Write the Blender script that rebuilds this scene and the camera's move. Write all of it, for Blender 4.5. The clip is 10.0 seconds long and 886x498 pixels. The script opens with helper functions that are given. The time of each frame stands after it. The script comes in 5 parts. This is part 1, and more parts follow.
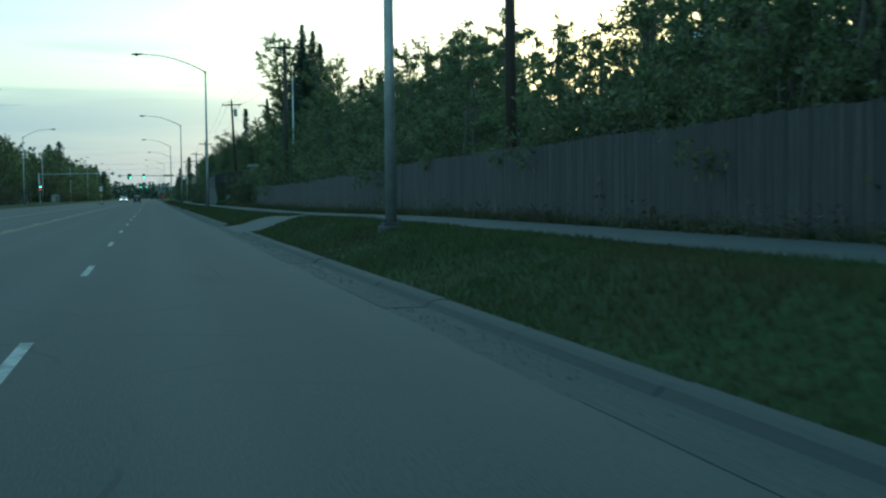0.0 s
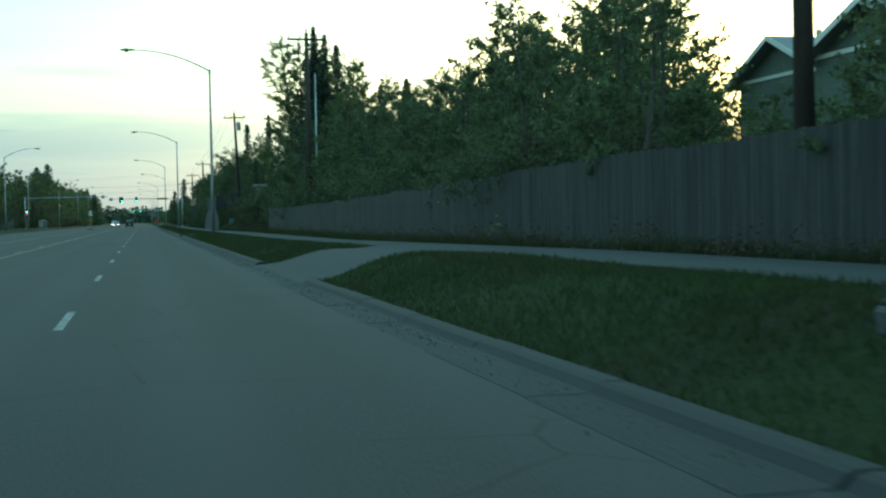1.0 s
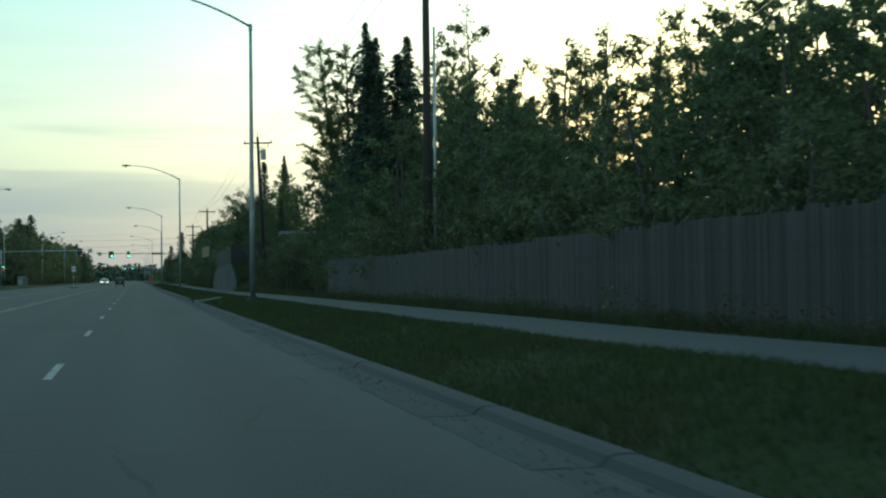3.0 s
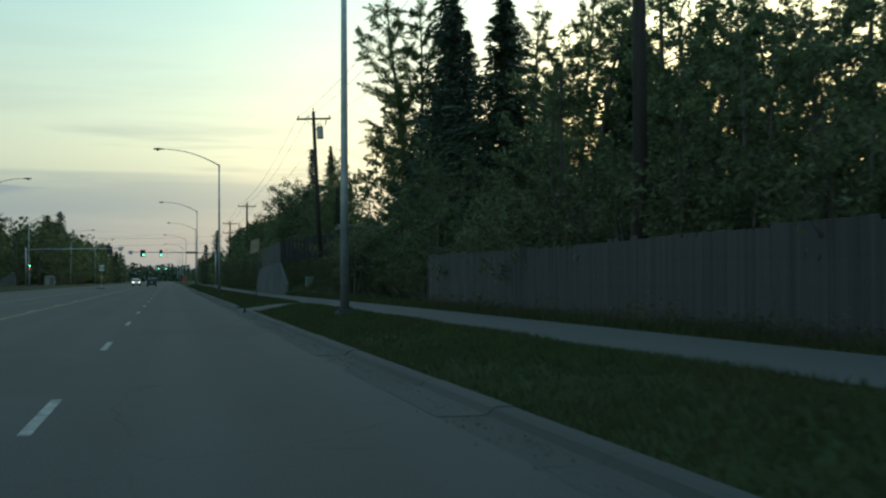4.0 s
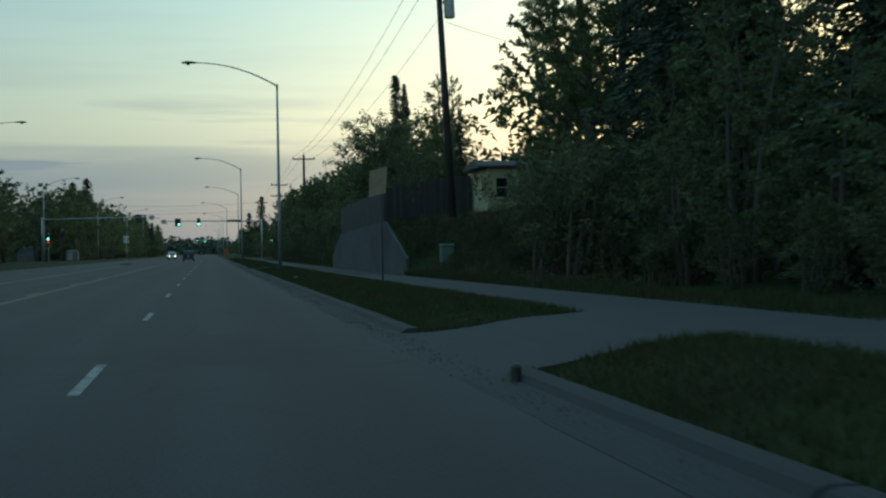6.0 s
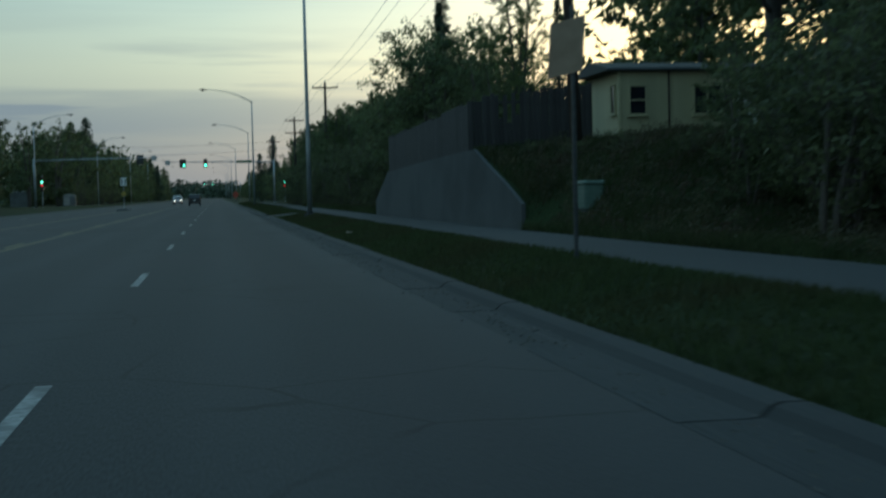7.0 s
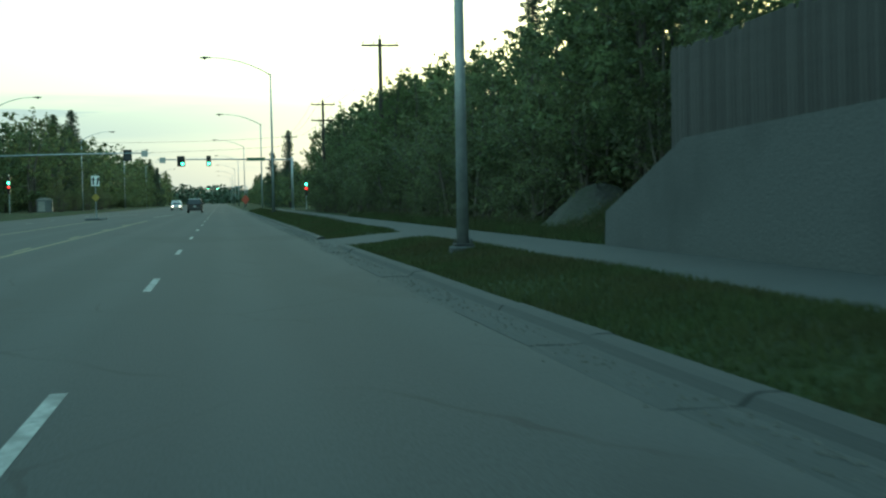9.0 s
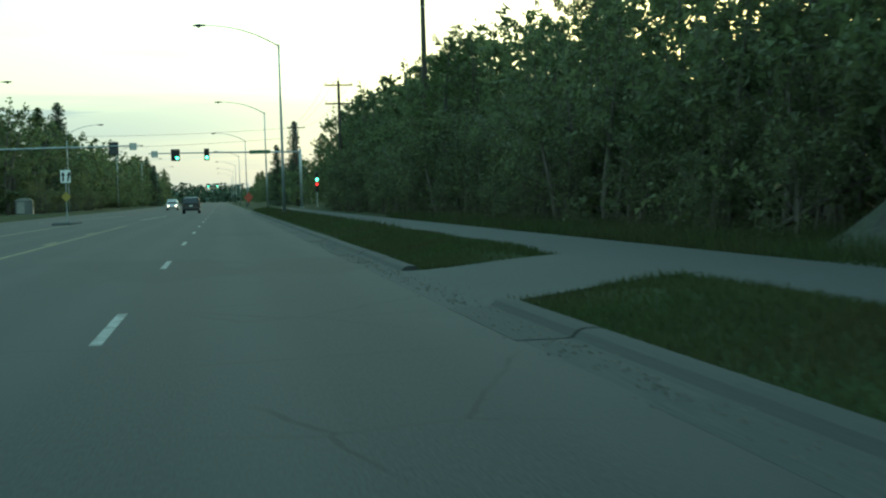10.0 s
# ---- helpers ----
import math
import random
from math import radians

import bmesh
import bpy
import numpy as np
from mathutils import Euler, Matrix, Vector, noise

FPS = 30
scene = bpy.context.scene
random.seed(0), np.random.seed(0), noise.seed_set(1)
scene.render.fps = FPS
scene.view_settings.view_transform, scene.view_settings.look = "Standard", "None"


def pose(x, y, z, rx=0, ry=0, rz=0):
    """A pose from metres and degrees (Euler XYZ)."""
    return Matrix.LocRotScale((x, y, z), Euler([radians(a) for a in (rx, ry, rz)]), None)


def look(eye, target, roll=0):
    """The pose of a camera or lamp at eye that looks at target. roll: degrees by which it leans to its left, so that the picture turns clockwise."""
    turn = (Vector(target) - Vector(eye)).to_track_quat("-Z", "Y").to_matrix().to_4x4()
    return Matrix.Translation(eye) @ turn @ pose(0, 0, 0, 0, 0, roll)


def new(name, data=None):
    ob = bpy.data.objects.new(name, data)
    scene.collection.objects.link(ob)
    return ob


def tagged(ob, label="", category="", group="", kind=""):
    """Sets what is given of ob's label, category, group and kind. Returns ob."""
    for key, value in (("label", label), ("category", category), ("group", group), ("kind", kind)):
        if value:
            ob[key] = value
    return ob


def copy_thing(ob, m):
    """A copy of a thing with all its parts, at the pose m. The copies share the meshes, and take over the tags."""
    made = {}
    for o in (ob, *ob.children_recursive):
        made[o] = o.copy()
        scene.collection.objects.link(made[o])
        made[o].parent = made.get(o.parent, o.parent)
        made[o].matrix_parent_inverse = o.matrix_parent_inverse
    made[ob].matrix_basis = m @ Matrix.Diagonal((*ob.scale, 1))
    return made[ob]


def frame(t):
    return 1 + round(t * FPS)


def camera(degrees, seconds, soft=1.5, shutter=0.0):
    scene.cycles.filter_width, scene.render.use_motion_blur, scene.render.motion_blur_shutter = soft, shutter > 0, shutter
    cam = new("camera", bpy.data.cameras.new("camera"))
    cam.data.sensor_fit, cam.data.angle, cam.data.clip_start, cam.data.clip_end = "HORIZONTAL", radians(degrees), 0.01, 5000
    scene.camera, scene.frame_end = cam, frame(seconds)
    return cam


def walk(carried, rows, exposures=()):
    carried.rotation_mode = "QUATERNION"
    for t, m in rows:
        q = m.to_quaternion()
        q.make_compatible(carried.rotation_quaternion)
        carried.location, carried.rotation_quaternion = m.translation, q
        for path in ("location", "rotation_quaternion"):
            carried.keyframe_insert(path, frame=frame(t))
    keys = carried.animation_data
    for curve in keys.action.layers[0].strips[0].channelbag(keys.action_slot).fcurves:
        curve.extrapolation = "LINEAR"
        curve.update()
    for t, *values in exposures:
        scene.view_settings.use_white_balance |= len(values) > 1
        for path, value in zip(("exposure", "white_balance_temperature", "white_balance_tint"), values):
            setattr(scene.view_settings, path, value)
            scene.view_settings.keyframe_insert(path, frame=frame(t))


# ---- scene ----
def aim(x, y, z, yaw, pitch, lean):
    """A camera pose from its place, heading, tilt and lean."""
    return pose(x, y, z, 90 + pitch, 0, yaw) @ pose(0, 0, 0, 0, 0, lean)


cam = camera(39.2, 10.0, soft=2.2, shutter=0.15)
PATH = [
    (0.0, aim(-0.05, 0.00, 1.21, -13.21, -2.52, -0.65)),
    (0.5, aim(-0.07, 8.74, 1.22, -13.05, -1.09, -0.68)),
    (1.0, aim(-0.10, 17.46, 1.22, -13.53, -1.51, -1.11)),
    (1.5, aim(-0.10, 26.22, 1.21, -13.13, -1.68, -0.90)),
    (2.0, aim(-0.09, 35.08, 1.21, -14.06, -1.15, -1.30)),
    (2.1, aim(-0.09, 36.86, 1.21, -14.83, -0.25, -1.18)),
    (2.2, aim(-0.08, 38.63, 1.21, -15.67, 2.97, -1.07)),
    (2.5, aim(-0.07, 43.96, 1.21, -14.04, 1.62, -0.73)),
    (2.7, aim(-0.05, 47.53, 1.21, -13.98, 1.53, -0.67)),
    (3.8, aim(0.03, 67.15, 1.22, -12.81, 0.26, -0.31)),
    (4.0, aim(0.04, 70.72, 1.22, -12.43, 1.38, -0.25)),
    (4.5, aim(0.08, 79.64, 1.22, -12.15, 1.77, -0.80)),
    (5.0, aim(0.09, 88.56, 1.21, -12.12, 2.64, -0.51)),
    (5.5, aim(0.09, 97.52, 1.22, -11.74, 2.38, -0.63)),
    (5.7, aim(0.09, 101.13, 1.21, -11.14, 1.39, -0.72)),
    (6.8, aim(0.08, 120.70, 1.21, -10.42, -0.92, -1.33)),
    (6.9, aim(0.07, 122.55, 1.21, -10.45, -1.15, -1.33)),
    (7.0, aim(0.07, 124.40, 1.21, -10.25, -2.64, -1.33)),
    (7.1, aim(0.07, 126.25, 1.21, -9.46, -4.50, -1.35)),
    (7.2, aim(0.07, 128.10, 1.21, -9.59, -5.44, -1.36)),
    (7.3, aim(0.07, 129.96, 1.22, -9.80, -5.55, -1.38)),
    (7.4, aim(0.07, 131.81, 1.22, -10.16, -4.98, -1.39)),
    (7.5, aim(0.07, 133.66, 1.22, -9.96, -4.86, -1.41)),
    (7.6, aim(0.06, 135.50, 1.22, -10.21, -4.17, -1.44)),
    (8.0, aim(0.04, 142.86, 1.22, -10.61, -2.98, -1.56)),
    (8.5, aim(0.00, 152.01, 1.22, -10.59, -2.16, -0.99)),
    (9.0, aim(-0.04, 161.21, 1.20, -10.06, -2.34, -1.06)),
    (9.5, aim(-0.00, 170.47, 1.23, -9.91, -2.31, -1.77)),
    (10.0, aim(0.03, 179.75, 1.21, -10.00, -2.53, -1.74)),
]
EXPOSURES = [
    (0.0, 0.90, 5200, -10), (1.0, 1.05, 5650, -15), (2.5, 0.82, 5900, -8), (4.0, 0.39, 6100, 3),
    (5.5, 0.17, 5900, 4), (6.8, 0.02, 5650, 3), (7.0, 0.04, 5600, 4), (7.2, 0.08, 5350, -2), (7.3, 0.30, 5350, -5), (7.4, 0.80, 5350, -9), (7.5, 1.13, 5350, -12),
    (8.0, 1.38, 5600, -15), (9.0, 1.36, 6150, -15), (10.0, 1.30, 6350, -15),
]
walk(cam, PATH, EXPOSURES)

# ---------------------------------------------------------------- light
SUN_AZ, SUN_EL = 27.0, 3.0          # degrees right of straight ahead, degrees up
world = bpy.data.worlds.new("dusk_sky")
scene.world = world
world.use_nodes = True
wn, wl = world.node_tree.nodes, world.node_tree.links
wn.clear()


def wnode(kind, **values):
    n = wn.new(kind)
    for k, v in values.items():
        n.inputs[k].default_value = v
    return n


def wmath(op, a, b=None):
    n = wn.new("ShaderNodeMath")
    n.operation = op
    for i, v in enumerate((a, b)):
        if v is None:
            continue
        if isinstance(v, (int, float)):
            n.inputs[i].default_value = v
        else:
            wl.new(v, n.inputs[i])
    return n.outputs[0]


def wramp(value, stops):
    n = wn.new("ShaderNodeValToRGB")
    els = n.color_ramp.elements
    while len(els) < len(stops):
        els.new(0.5)
    for e, (p, c) in zip(els, stops):
        e.position, e.color = p, (*c, 1)
    wl.new(value, n.inputs[0])
    return n.outputs[0]


def wmix(fac, a, b, blend="MIX"):
    n = wn.new("ShaderNodeMix")
    n.data_type, n.blend_type = "RGBA", blend
    for s, v in ((0, fac), (6, a), (7, b)):
        if isinstance(v, (int, float)):
            n.inputs[s].default_value = v
        elif isinstance(v, tuple):
            n.inputs[s].default_value = (*v, 1)
        else:
            wl.new(v, n.inputs[s])
    return n.outputs[2]


sky = wn.new("ShaderNodeTexSky")
sky.sky_type, sky.sun_disc = "NISHITA", False
sky.sun_elevation, sky.sun_rotation = radians(SUN_EL), radians(SUN_AZ)
sky.air_density, sky.dust_density, sky.ozone_density = 1.0, 2.0, 1.0
coord = wn.new("ShaderNodeTexCoord")
sep = wn.new("ShaderNodeSeparateXYZ")
wl.new(coord.outputs["Generated"], sep.inputs[0])
up = sep.outputs[2]
# thin high haze: evens the sky out towards a pale cream and, higher, pale teal
haze = wramp(wmath("MULTIPLY", up, 1.0), [(0.0, (3.7, 4.0, 4.3)), (0.03, (4.8, 4.7, 4.6)), (0.10, (9.6, 8.9, 6.6)),
                                         (0.22, (7.4, 9.2, 8.4)), (0.5, (6.6, 8.8, 9.4)), (1.0, (6.6, 9.2, 10.2))])
sun_dir = Vector((math.sin(radians(SUN_AZ)), math.cos(radians(SUN_AZ)), 0.06)).normalized()
dot = wn.new("ShaderNodeVectorMath")
dot.operation = "DOT_PRODUCT"
dot.inputs[1].default_value = sun_dir
wl.new(coord.outputs["Generated"], dot.inputs[0])
near_sun = wmath("POWER", wmath("MAXIMUM", dot.outputs["Value"], 0.0), 9.0)
glow = wramp(near_sun, [(0.0, (0.40, 0.50, 0.54)), (0.35, (0.62, 0.74, 0.74)), (0.75, (1.05, 1.08, 0.98)), (1.0, (2.1, 1.8, 1.15))])
hazy = wmix(1.0, haze, glow, "MULTIPLY")
base = wmix(0.72, sky.outputs[0], hazy)
# flat layers of evening cloud low over the road's end
stretch = wn.new("ShaderNodeMapping")
stretch.inputs["Scale"].default_value = (1.6, 1.6, 26.0)
wl.new(coord.outputs["Generated"], stretch.inputs[0])
cl = wnode("ShaderNodeTexNoise", Scale=1.7, Detail=5.0, Roughness=0.55)
wl.new(stretch.outputs[0], cl.inputs["Vector"])
layer = wramp(cl.outputs[0], [(0.44, (0, 0, 0)), (0.56, (1, 1, 1))])
low = wramp(up, [(0.0, (0.55, 0.55, 0.55)), (0.03, (0.75, 0.75, 0.75)), (0.075, (0.95, 0.95, 0.95)), (0.13, (0.12, 0.12, 0.12)), (0.25, (0.0, 0.0, 0.0))])
away = wramp(near_sun, [(0.10, (1, 1, 1)), (0.62, (0.5, 0.5, 0.5)), (0.85, (0.05, 0.05, 0.05))])
wavy = wmath("ADD", up, wmath("MULTIPLY", wmath("SUBTRACT", cl.outputs[0], 0.5), 0.045))
bank = wramp(wavy, [(0.0, (0.30, 0.30, 0.30)), (0.035, (0.42, 0.42, 0.42)), (0.052, (0.80, 0.80, 0.80)), (0.070, (0.70, 0.70, 0.70)), (0.082, (0.12, 0.12, 0.12)), (0.12, (0.0, 0.0, 0.0))])
cover = wmix(1.0, wmix(1.0, wmix(1.0, layer, low, "MULTIPLY"), bank, "LIGHTEN"), away, "MULTIPLY")
clouded = wmix(cover, base, (1.9, 2.2, 2.32))
bg = wn.new("ShaderNodeBackground")
bg.inputs["Strength"].default_value = 0.12
wl.new(clouded, bg.inputs["Color"])
out = wn.new("ShaderNodeOutputWorld")
wl.new(bg.outputs[0], out.inputs[0])

sun = new("sun", bpy.data.lights.new("sun", "SUN"))
sun.data.energy, sun.data.angle, sun.data.color = 0.5, radians(10), (1.0, 0.8, 0.55)
sun.matrix_basis = look((0, 0, 50), Vector((0, 0, 50)) - 10 * Vector((math.sin(radians(SUN_AZ)), math.cos(radians(SUN_AZ)), math.tan(radians(SUN_EL)))))

# ---------------------------------------------------------------- materials


def surface(name, low_c, high_c, scale=20.0, rough=0.85, bump=0.3, metal=0.0, big=None, big_scale=0.3, island=0.0, each=0.0,
            stretch_xyz=(1, 1, 1), translucent=0.0, spec=0.5, bump_dist=0.01):
    """A surface with fine grain between two colours, a broad stain towards big, and fine relief."""
    m = bpy.data.materials.new(name)
    m.use_nodes = True
    n, l = m.node_tree.nodes, m.node_tree.links
    b = n["Principled BSDF"]
    co = n.new("ShaderNodeTexCoord")
    mp = n.new("ShaderNodeMapping")
    mp.inputs["Scale"].default_value = stretch_xyz
    l.new(co.outputs["Object"], mp.inputs[0])
    fine = n.new("ShaderNodeTexNoise")
    fine.inputs["Scale"].default_value, fine.inputs["Detail"].default_value = scale, 6
    l.new(mp.outputs[0], fine.inputs["Vector"])
    ramp = n.new("ShaderNodeValToRGB")
    ramp.color_ramp.elements[0].position, ramp.color_ramp.elements[1].position = 0.32, 0.7
    ramp.color_ramp.elements[0].color, ramp.color_ramp.elements[1].color = (*low_c, 1), (*high_c, 1)
    l.new(fine.outputs[0], ramp.inputs[0])
    colour = ramp.outputs[0]

    def blend(fac, a, c, kind="MIX"):
        x = n.new("ShaderNodeMix")
        x.data_type, x.blend_type = "RGBA", kind
        if isinstance(fac, float):
            x.inputs[0].default_value = fac
        else:
            l.new(fac, x.inputs[0])
        l.new(a, x.inputs[6])
        if isinstance(c, tuple):
            x.inputs[7].default_value = (*c, 1)
        else:
            l.new(c, x.inputs[7])
        return x.outputs[2]

    if big:
        wide = n.new("ShaderNodeTexNoise")
        wide.inputs["Scale"].default_value, wide.inputs["Detail"].default_value = big_scale, 4
        l.new(mp.outputs[0], wide.inputs["Vector"])
        wr = n.new("ShaderNodeValToRGB")
        wr.color_ramp.elements[0].position, wr.color_ramp.elements[1].position = 0.42, 0.68
        l.new(wide.outputs[0], wr.inputs[0])
        colour = blend(wr.outputs[0], colour, big)
    if island or each:
        src = n.new("ShaderNodeNewGeometry").outputs["Random Per Island"] if island else n.new("ShaderNodeObjectInfo").outputs["Random"]
        mr = n.new("ShaderNodeMapRange")
        mr.inputs[3].default_value, mr.inputs[4].default_value = 1 - (island or each), 1 + (island or each)
        l.new(src, mr.inputs[0])
        grey = n.new("ShaderNodeCombineColor")
        for i in range(3):
            l.new(mr.outputs[0], grey.inputs[i])
        colour = blend(1.0, colour, grey.outputs[0], "MULTIPLY")
    l.new(colour, b.inputs["Base Color"])
    b.inputs["Roughness"].default_value, b.inputs["Metallic"].default_value = rough, metal
    b.inputs["Specular IOR Level"].default_value = spec
    if bump:
        bp = n.new("ShaderNodeBump")
        bp.inputs["Strength"].default_value, bp.inputs["Distance"].default_value = bump, bump_dist
        l.new(fine.outputs[0], bp.inputs["Height"])
        l.new(bp.outputs[0], b.inputs["Normal"])
    if translucent:
        tr = n.new("ShaderNodeBsdfTranslucent")
        l.new(colour, tr.inputs[0])
        mx = n.new("ShaderNodeMixShader")
        mx.inputs[0].default_value = translucent
        l.new(b.outputs[0], mx.inputs[1])
        l.new(tr.outputs[0], mx.inputs[2])
        l.new(mx.outputs[0], n["Material Output"].inputs[0])
    return m


def lit(name, colour, strength):
    m = bpy.data.materials.new(name)
    m.use_nodes = True
    b = m.node_tree.nodes["Principled BSDF"]
    b.inputs["Base Color"].default_value = (*colour, 1)
    b.inputs["Emission Color"].default_value = (*colour, 1)
    b.inputs["Emission Strength"].default_value = strength
    return m




def carriageway():
    """Asphalt with wheel tracks, patches, tar seams, fine cracks and grit blown to the edge."""
    m = surface("asphalt", (0.0155, 0.018, 0.020), (0.036, 0.0405, 0.0435), 60, 0.82, 0.55, big=(0.029, 0.030, 0.033), big_scale=0.35, stretch_xyz=(1, 0.18, 1), spec=0.28)
    n, l = m.node_tree.nodes, m.node_tree.links
    b = n["Principled BSDF"]
    colour = b.inputs["Base Color"].links[0].from_socket
    co = n.new("ShaderNodeTexCoord")
    sp = n.new("ShaderNodeSeparateXYZ")
    l.new(co.outputs["Object"], sp.inputs[0])

    def math_(op, a, c=None):
        x = n.new("ShaderNodeMath")
        x.operation = op
        for i, v in enumerate((a, c)):
            if v is None:
                continue
            if isinstance(v, (int, float)):
                x.inputs[i].default_value = v
            else:
                l.new(v, x.inputs[i])
        return x.outputs[0]

    def noise_(scale, detail=4, stretch=(1, 1, 1)):
        mp = n.new("ShaderNodeMapping")
        mp.inputs["Scale"].default_value = stretch
        l.new(co.outputs["Object"], mp.inputs[0])
        x = n.new("ShaderNodeTexNoise")
        x.inputs["Scale"].default_value, x.inputs["Detail"].default_value = scale, detail
        l.new(mp.outputs[0], x.inputs["Vector"])
        return x.outputs[0]

    def ramp_(v, p0, p1):
        x = n.new("ShaderNodeMapRange")
        x.inputs[1].default_value, x.inputs[2].default_value = p0, p1
        l.new(v, x.inputs[0])
        return x.outputs[0]

    def mix_(fac, a, c):
        x = n.new("ShaderNodeMix")
        x.data_type = "RGBA"
        l.new(fac, x.inputs[0])
        l.new(a, x.inputs[6])
        x.inputs[7].default_value = (*c, 1)
        return x.outputs[2]

    # polished wheel tracks, two to a lane
    wave = math_("SINE", math_("MULTIPLY", math_("ADD", sp.outputs[0], math_("MULTIPLY", noise_(0.2), 0.5)), 2 * math.pi / 1.83))
    colour = mix_(math_("MULTIPLY", ramp_(wave, -0.2, 1.0), 0.35), colour, (0.044, 0.0475, 0.051))
    # darker repairs
    colour = mix_(math_("MULTIPLY", ramp_(noise_(0.22, 2, (1, 0.35, 1)), 0.60, 0.63), 0.55), colour, (0.020, 0.021, 0.0225))
    # cracks and tar seams
    vor = n.new("ShaderNodeTexVoronoi")
    vor.feature = "DISTANCE_TO_EDGE"
    vor.inputs["Scale"].default_value = 0.42
    warp = n.new("ShaderNodeMix")
    warp.data_type = "VECTOR"
    wn_ = n.new("ShaderNodeTexNoise")
    wn_.inputs["Scale"].default_value = 1.3
    l.new(co.outputs["Object"], wn_.inputs["Vector"])
    warp.inputs[0].default_value = 0.16
    l.new(co.outputs["Object"], warp.inputs[4])
    l.new(wn_.outputs["Color"], warp.inputs[5])
    l.new(warp.outputs[1], vor.inputs["Vector"])
    line = math_("LESS_THAN", vor.outputs["Distance"], 0.006)
    colour = mix_(math_("MULTIPLY", math_("MULTIPLY", line, ramp_(noise_(0.35), 0.46, 0.56)), 0.75), colour, (0.012, 0.012, 0.013))
    # grit along the edge
    edge = math_("ADD", sp.outputs[0], math_("MULTIPLY", math_("SUBTRACT", noise_(1.6, 6, (1, 0.4, 1)), 0.5), 1.3))
    colour = mix_(math_("MULTIPLY", ramp_(edge, 2.0, 2.6), 0.35), colour, (0.052, 0.054, 0.054))
    l.new(colour, b.inputs["Base Color"])
    return m


ASPHALT = carriageway()
PATCH = surface("old_asphalt", (0.029, 0.032, 0.034), (0.055, 0.059, 0.062), 45, 0.88, 0.5, spec=0.3, big=(0.040, 0.042, 0.044), big_scale=0.5)
GRAVEL = surface("gravel", (0.055, 0.054, 0.050), (0.125, 0.122, 0.114), 30, 0.95, 0.8, big=(0.05, 0.052, 0.04), big_scale=1.2, bump_dist=0.03)
PAINT_W = surface("road_paint", (0.13, 0.137, 0.138), (0.34, 0.345, 0.34), 14, 0.75, 0.3, big=(0.09, 0.093, 0.095), big_scale=2.2)
PAINT_Y = surface("yellow_road_paint", (0.11, 0.09, 0.035), (0.24, 0.19, 0.065), 14, 0.75, 0.3, big=(0.13, 0.11, 0.06), big_scale=2.2)
TURF = surface("turf", (0.015, 0.026, 0.009), (0.032, 0.048, 0.017), 14, 0.95, 0.7, spec=0.1, big=(0.021, 0.023, 0.011), big_scale=0.22, bump_dist=0.06)
BLADE = surface("grass_blade", (0.036, 0.051, 0.019), (0.066, 0.086, 0.035), 3, 0.8, 0, spec=0.2, big=(0.056, 0.055, 0.026), big_scale=0.35, island=0.22, translucent=0.5)
CONCRETE = surface("wall_concrete", (0.064, 0.069, 0.073), (0.100, 0.106, 0.110), 22, 0.95, 0.35, spec=0.2, big=(0.055, 0.059, 0.062), big_scale=0.35, bump_dist=0.02)
GALV = surface("galvanised_steel", (0.30, 0.33, 0.35), (0.42, 0.45, 0.47), 6, 0.5, 0.1, 0.65, big=(0.25, 0.27, 0.28), big_scale=0.9)
DARKSTEEL = surface("dark_metal", (0.03, 0.035, 0.04), (0.06, 0.065, 0.07), 15, 0.5, 0.1, 0.3)
POLEWOOD = surface("pole_wood", (0.028, 0.021, 0.016), (0.065, 0.05, 0.04), 18, 0.9, 0.6, big=(0.026, 0.021, 0.018), big_scale=1.5, stretch_xyz=(6, 6, 0.5))
BOARDWOOD = surface("weathered_board", (0.028, 0.027, 0.028), (0.060, 0.057, 0.057), 16, 0.9, 0.5, big=(0.022, 0.023, 0.024), big_scale=1.2, each=0.25, stretch_xyz=(7, 7, 0.6))
PALEWOOD = surface("bleached_board", (0.17, 0.14, 0.11), (0.27, 0.23, 0.18), 16, 0.9, 0.4, stretch_xyz=(7, 1, 1))
BOARDREST = surface("weathered_boards", (0.026, 0.026, 0.027), (0.056, 0.054, 0.054), 16, 0.9, 0.5, big=(0.022, 0.023, 0.024), big_scale=1.2, island=0.25, stretch_xyz=(7, 7, 0.6))
BARK = surface("bark", (0.05, 0.042, 0.035), (0.12, 0.105, 0.09), 14, 0.95, 0.7, stretch_xyz=(4, 4, 0.8))
BIRCHBARK = surface("birch_bark", (0.030, 0.028, 0.025), (0.085, 0.082, 0.076), 9, 0.85, 0.5, stretch_xyz=(1, 1, 4))
LEAF = surface("leaf", (0.060, 0.081, 0.034), (0.136, 0.166, 0.073), 0.6, 0.6, 0, island=0.5, translucent=0.52)
LEAF_S = surface("shrub_leaf", (0.060, 0.075, 0.033), (0.144, 0.161, 0.076), 0.6, 0.6, 0, island=0.5, translucent=0.52)
LEAF_B = surface("birch_leaf", (0.050, 0.080, 0.022), (0.115, 0.155, 0.048), 0.6, 0.55, 0, island=0.45, translucent=0.45)
NEEDLE = surface("spruce_needle", (0.020, 0.038, 0.020), (0.050, 0.074, 0.038), 0.8, 0.7, 0, island=0.35, translucent=0.12)
SIDING = surface("yellow_siding", (0.34, 0.32, 0.19), (0.43, 0.40, 0.25), 5, 0.6, 0.15, big=(0.31, 0.30, 0.19), big_scale=0.6)
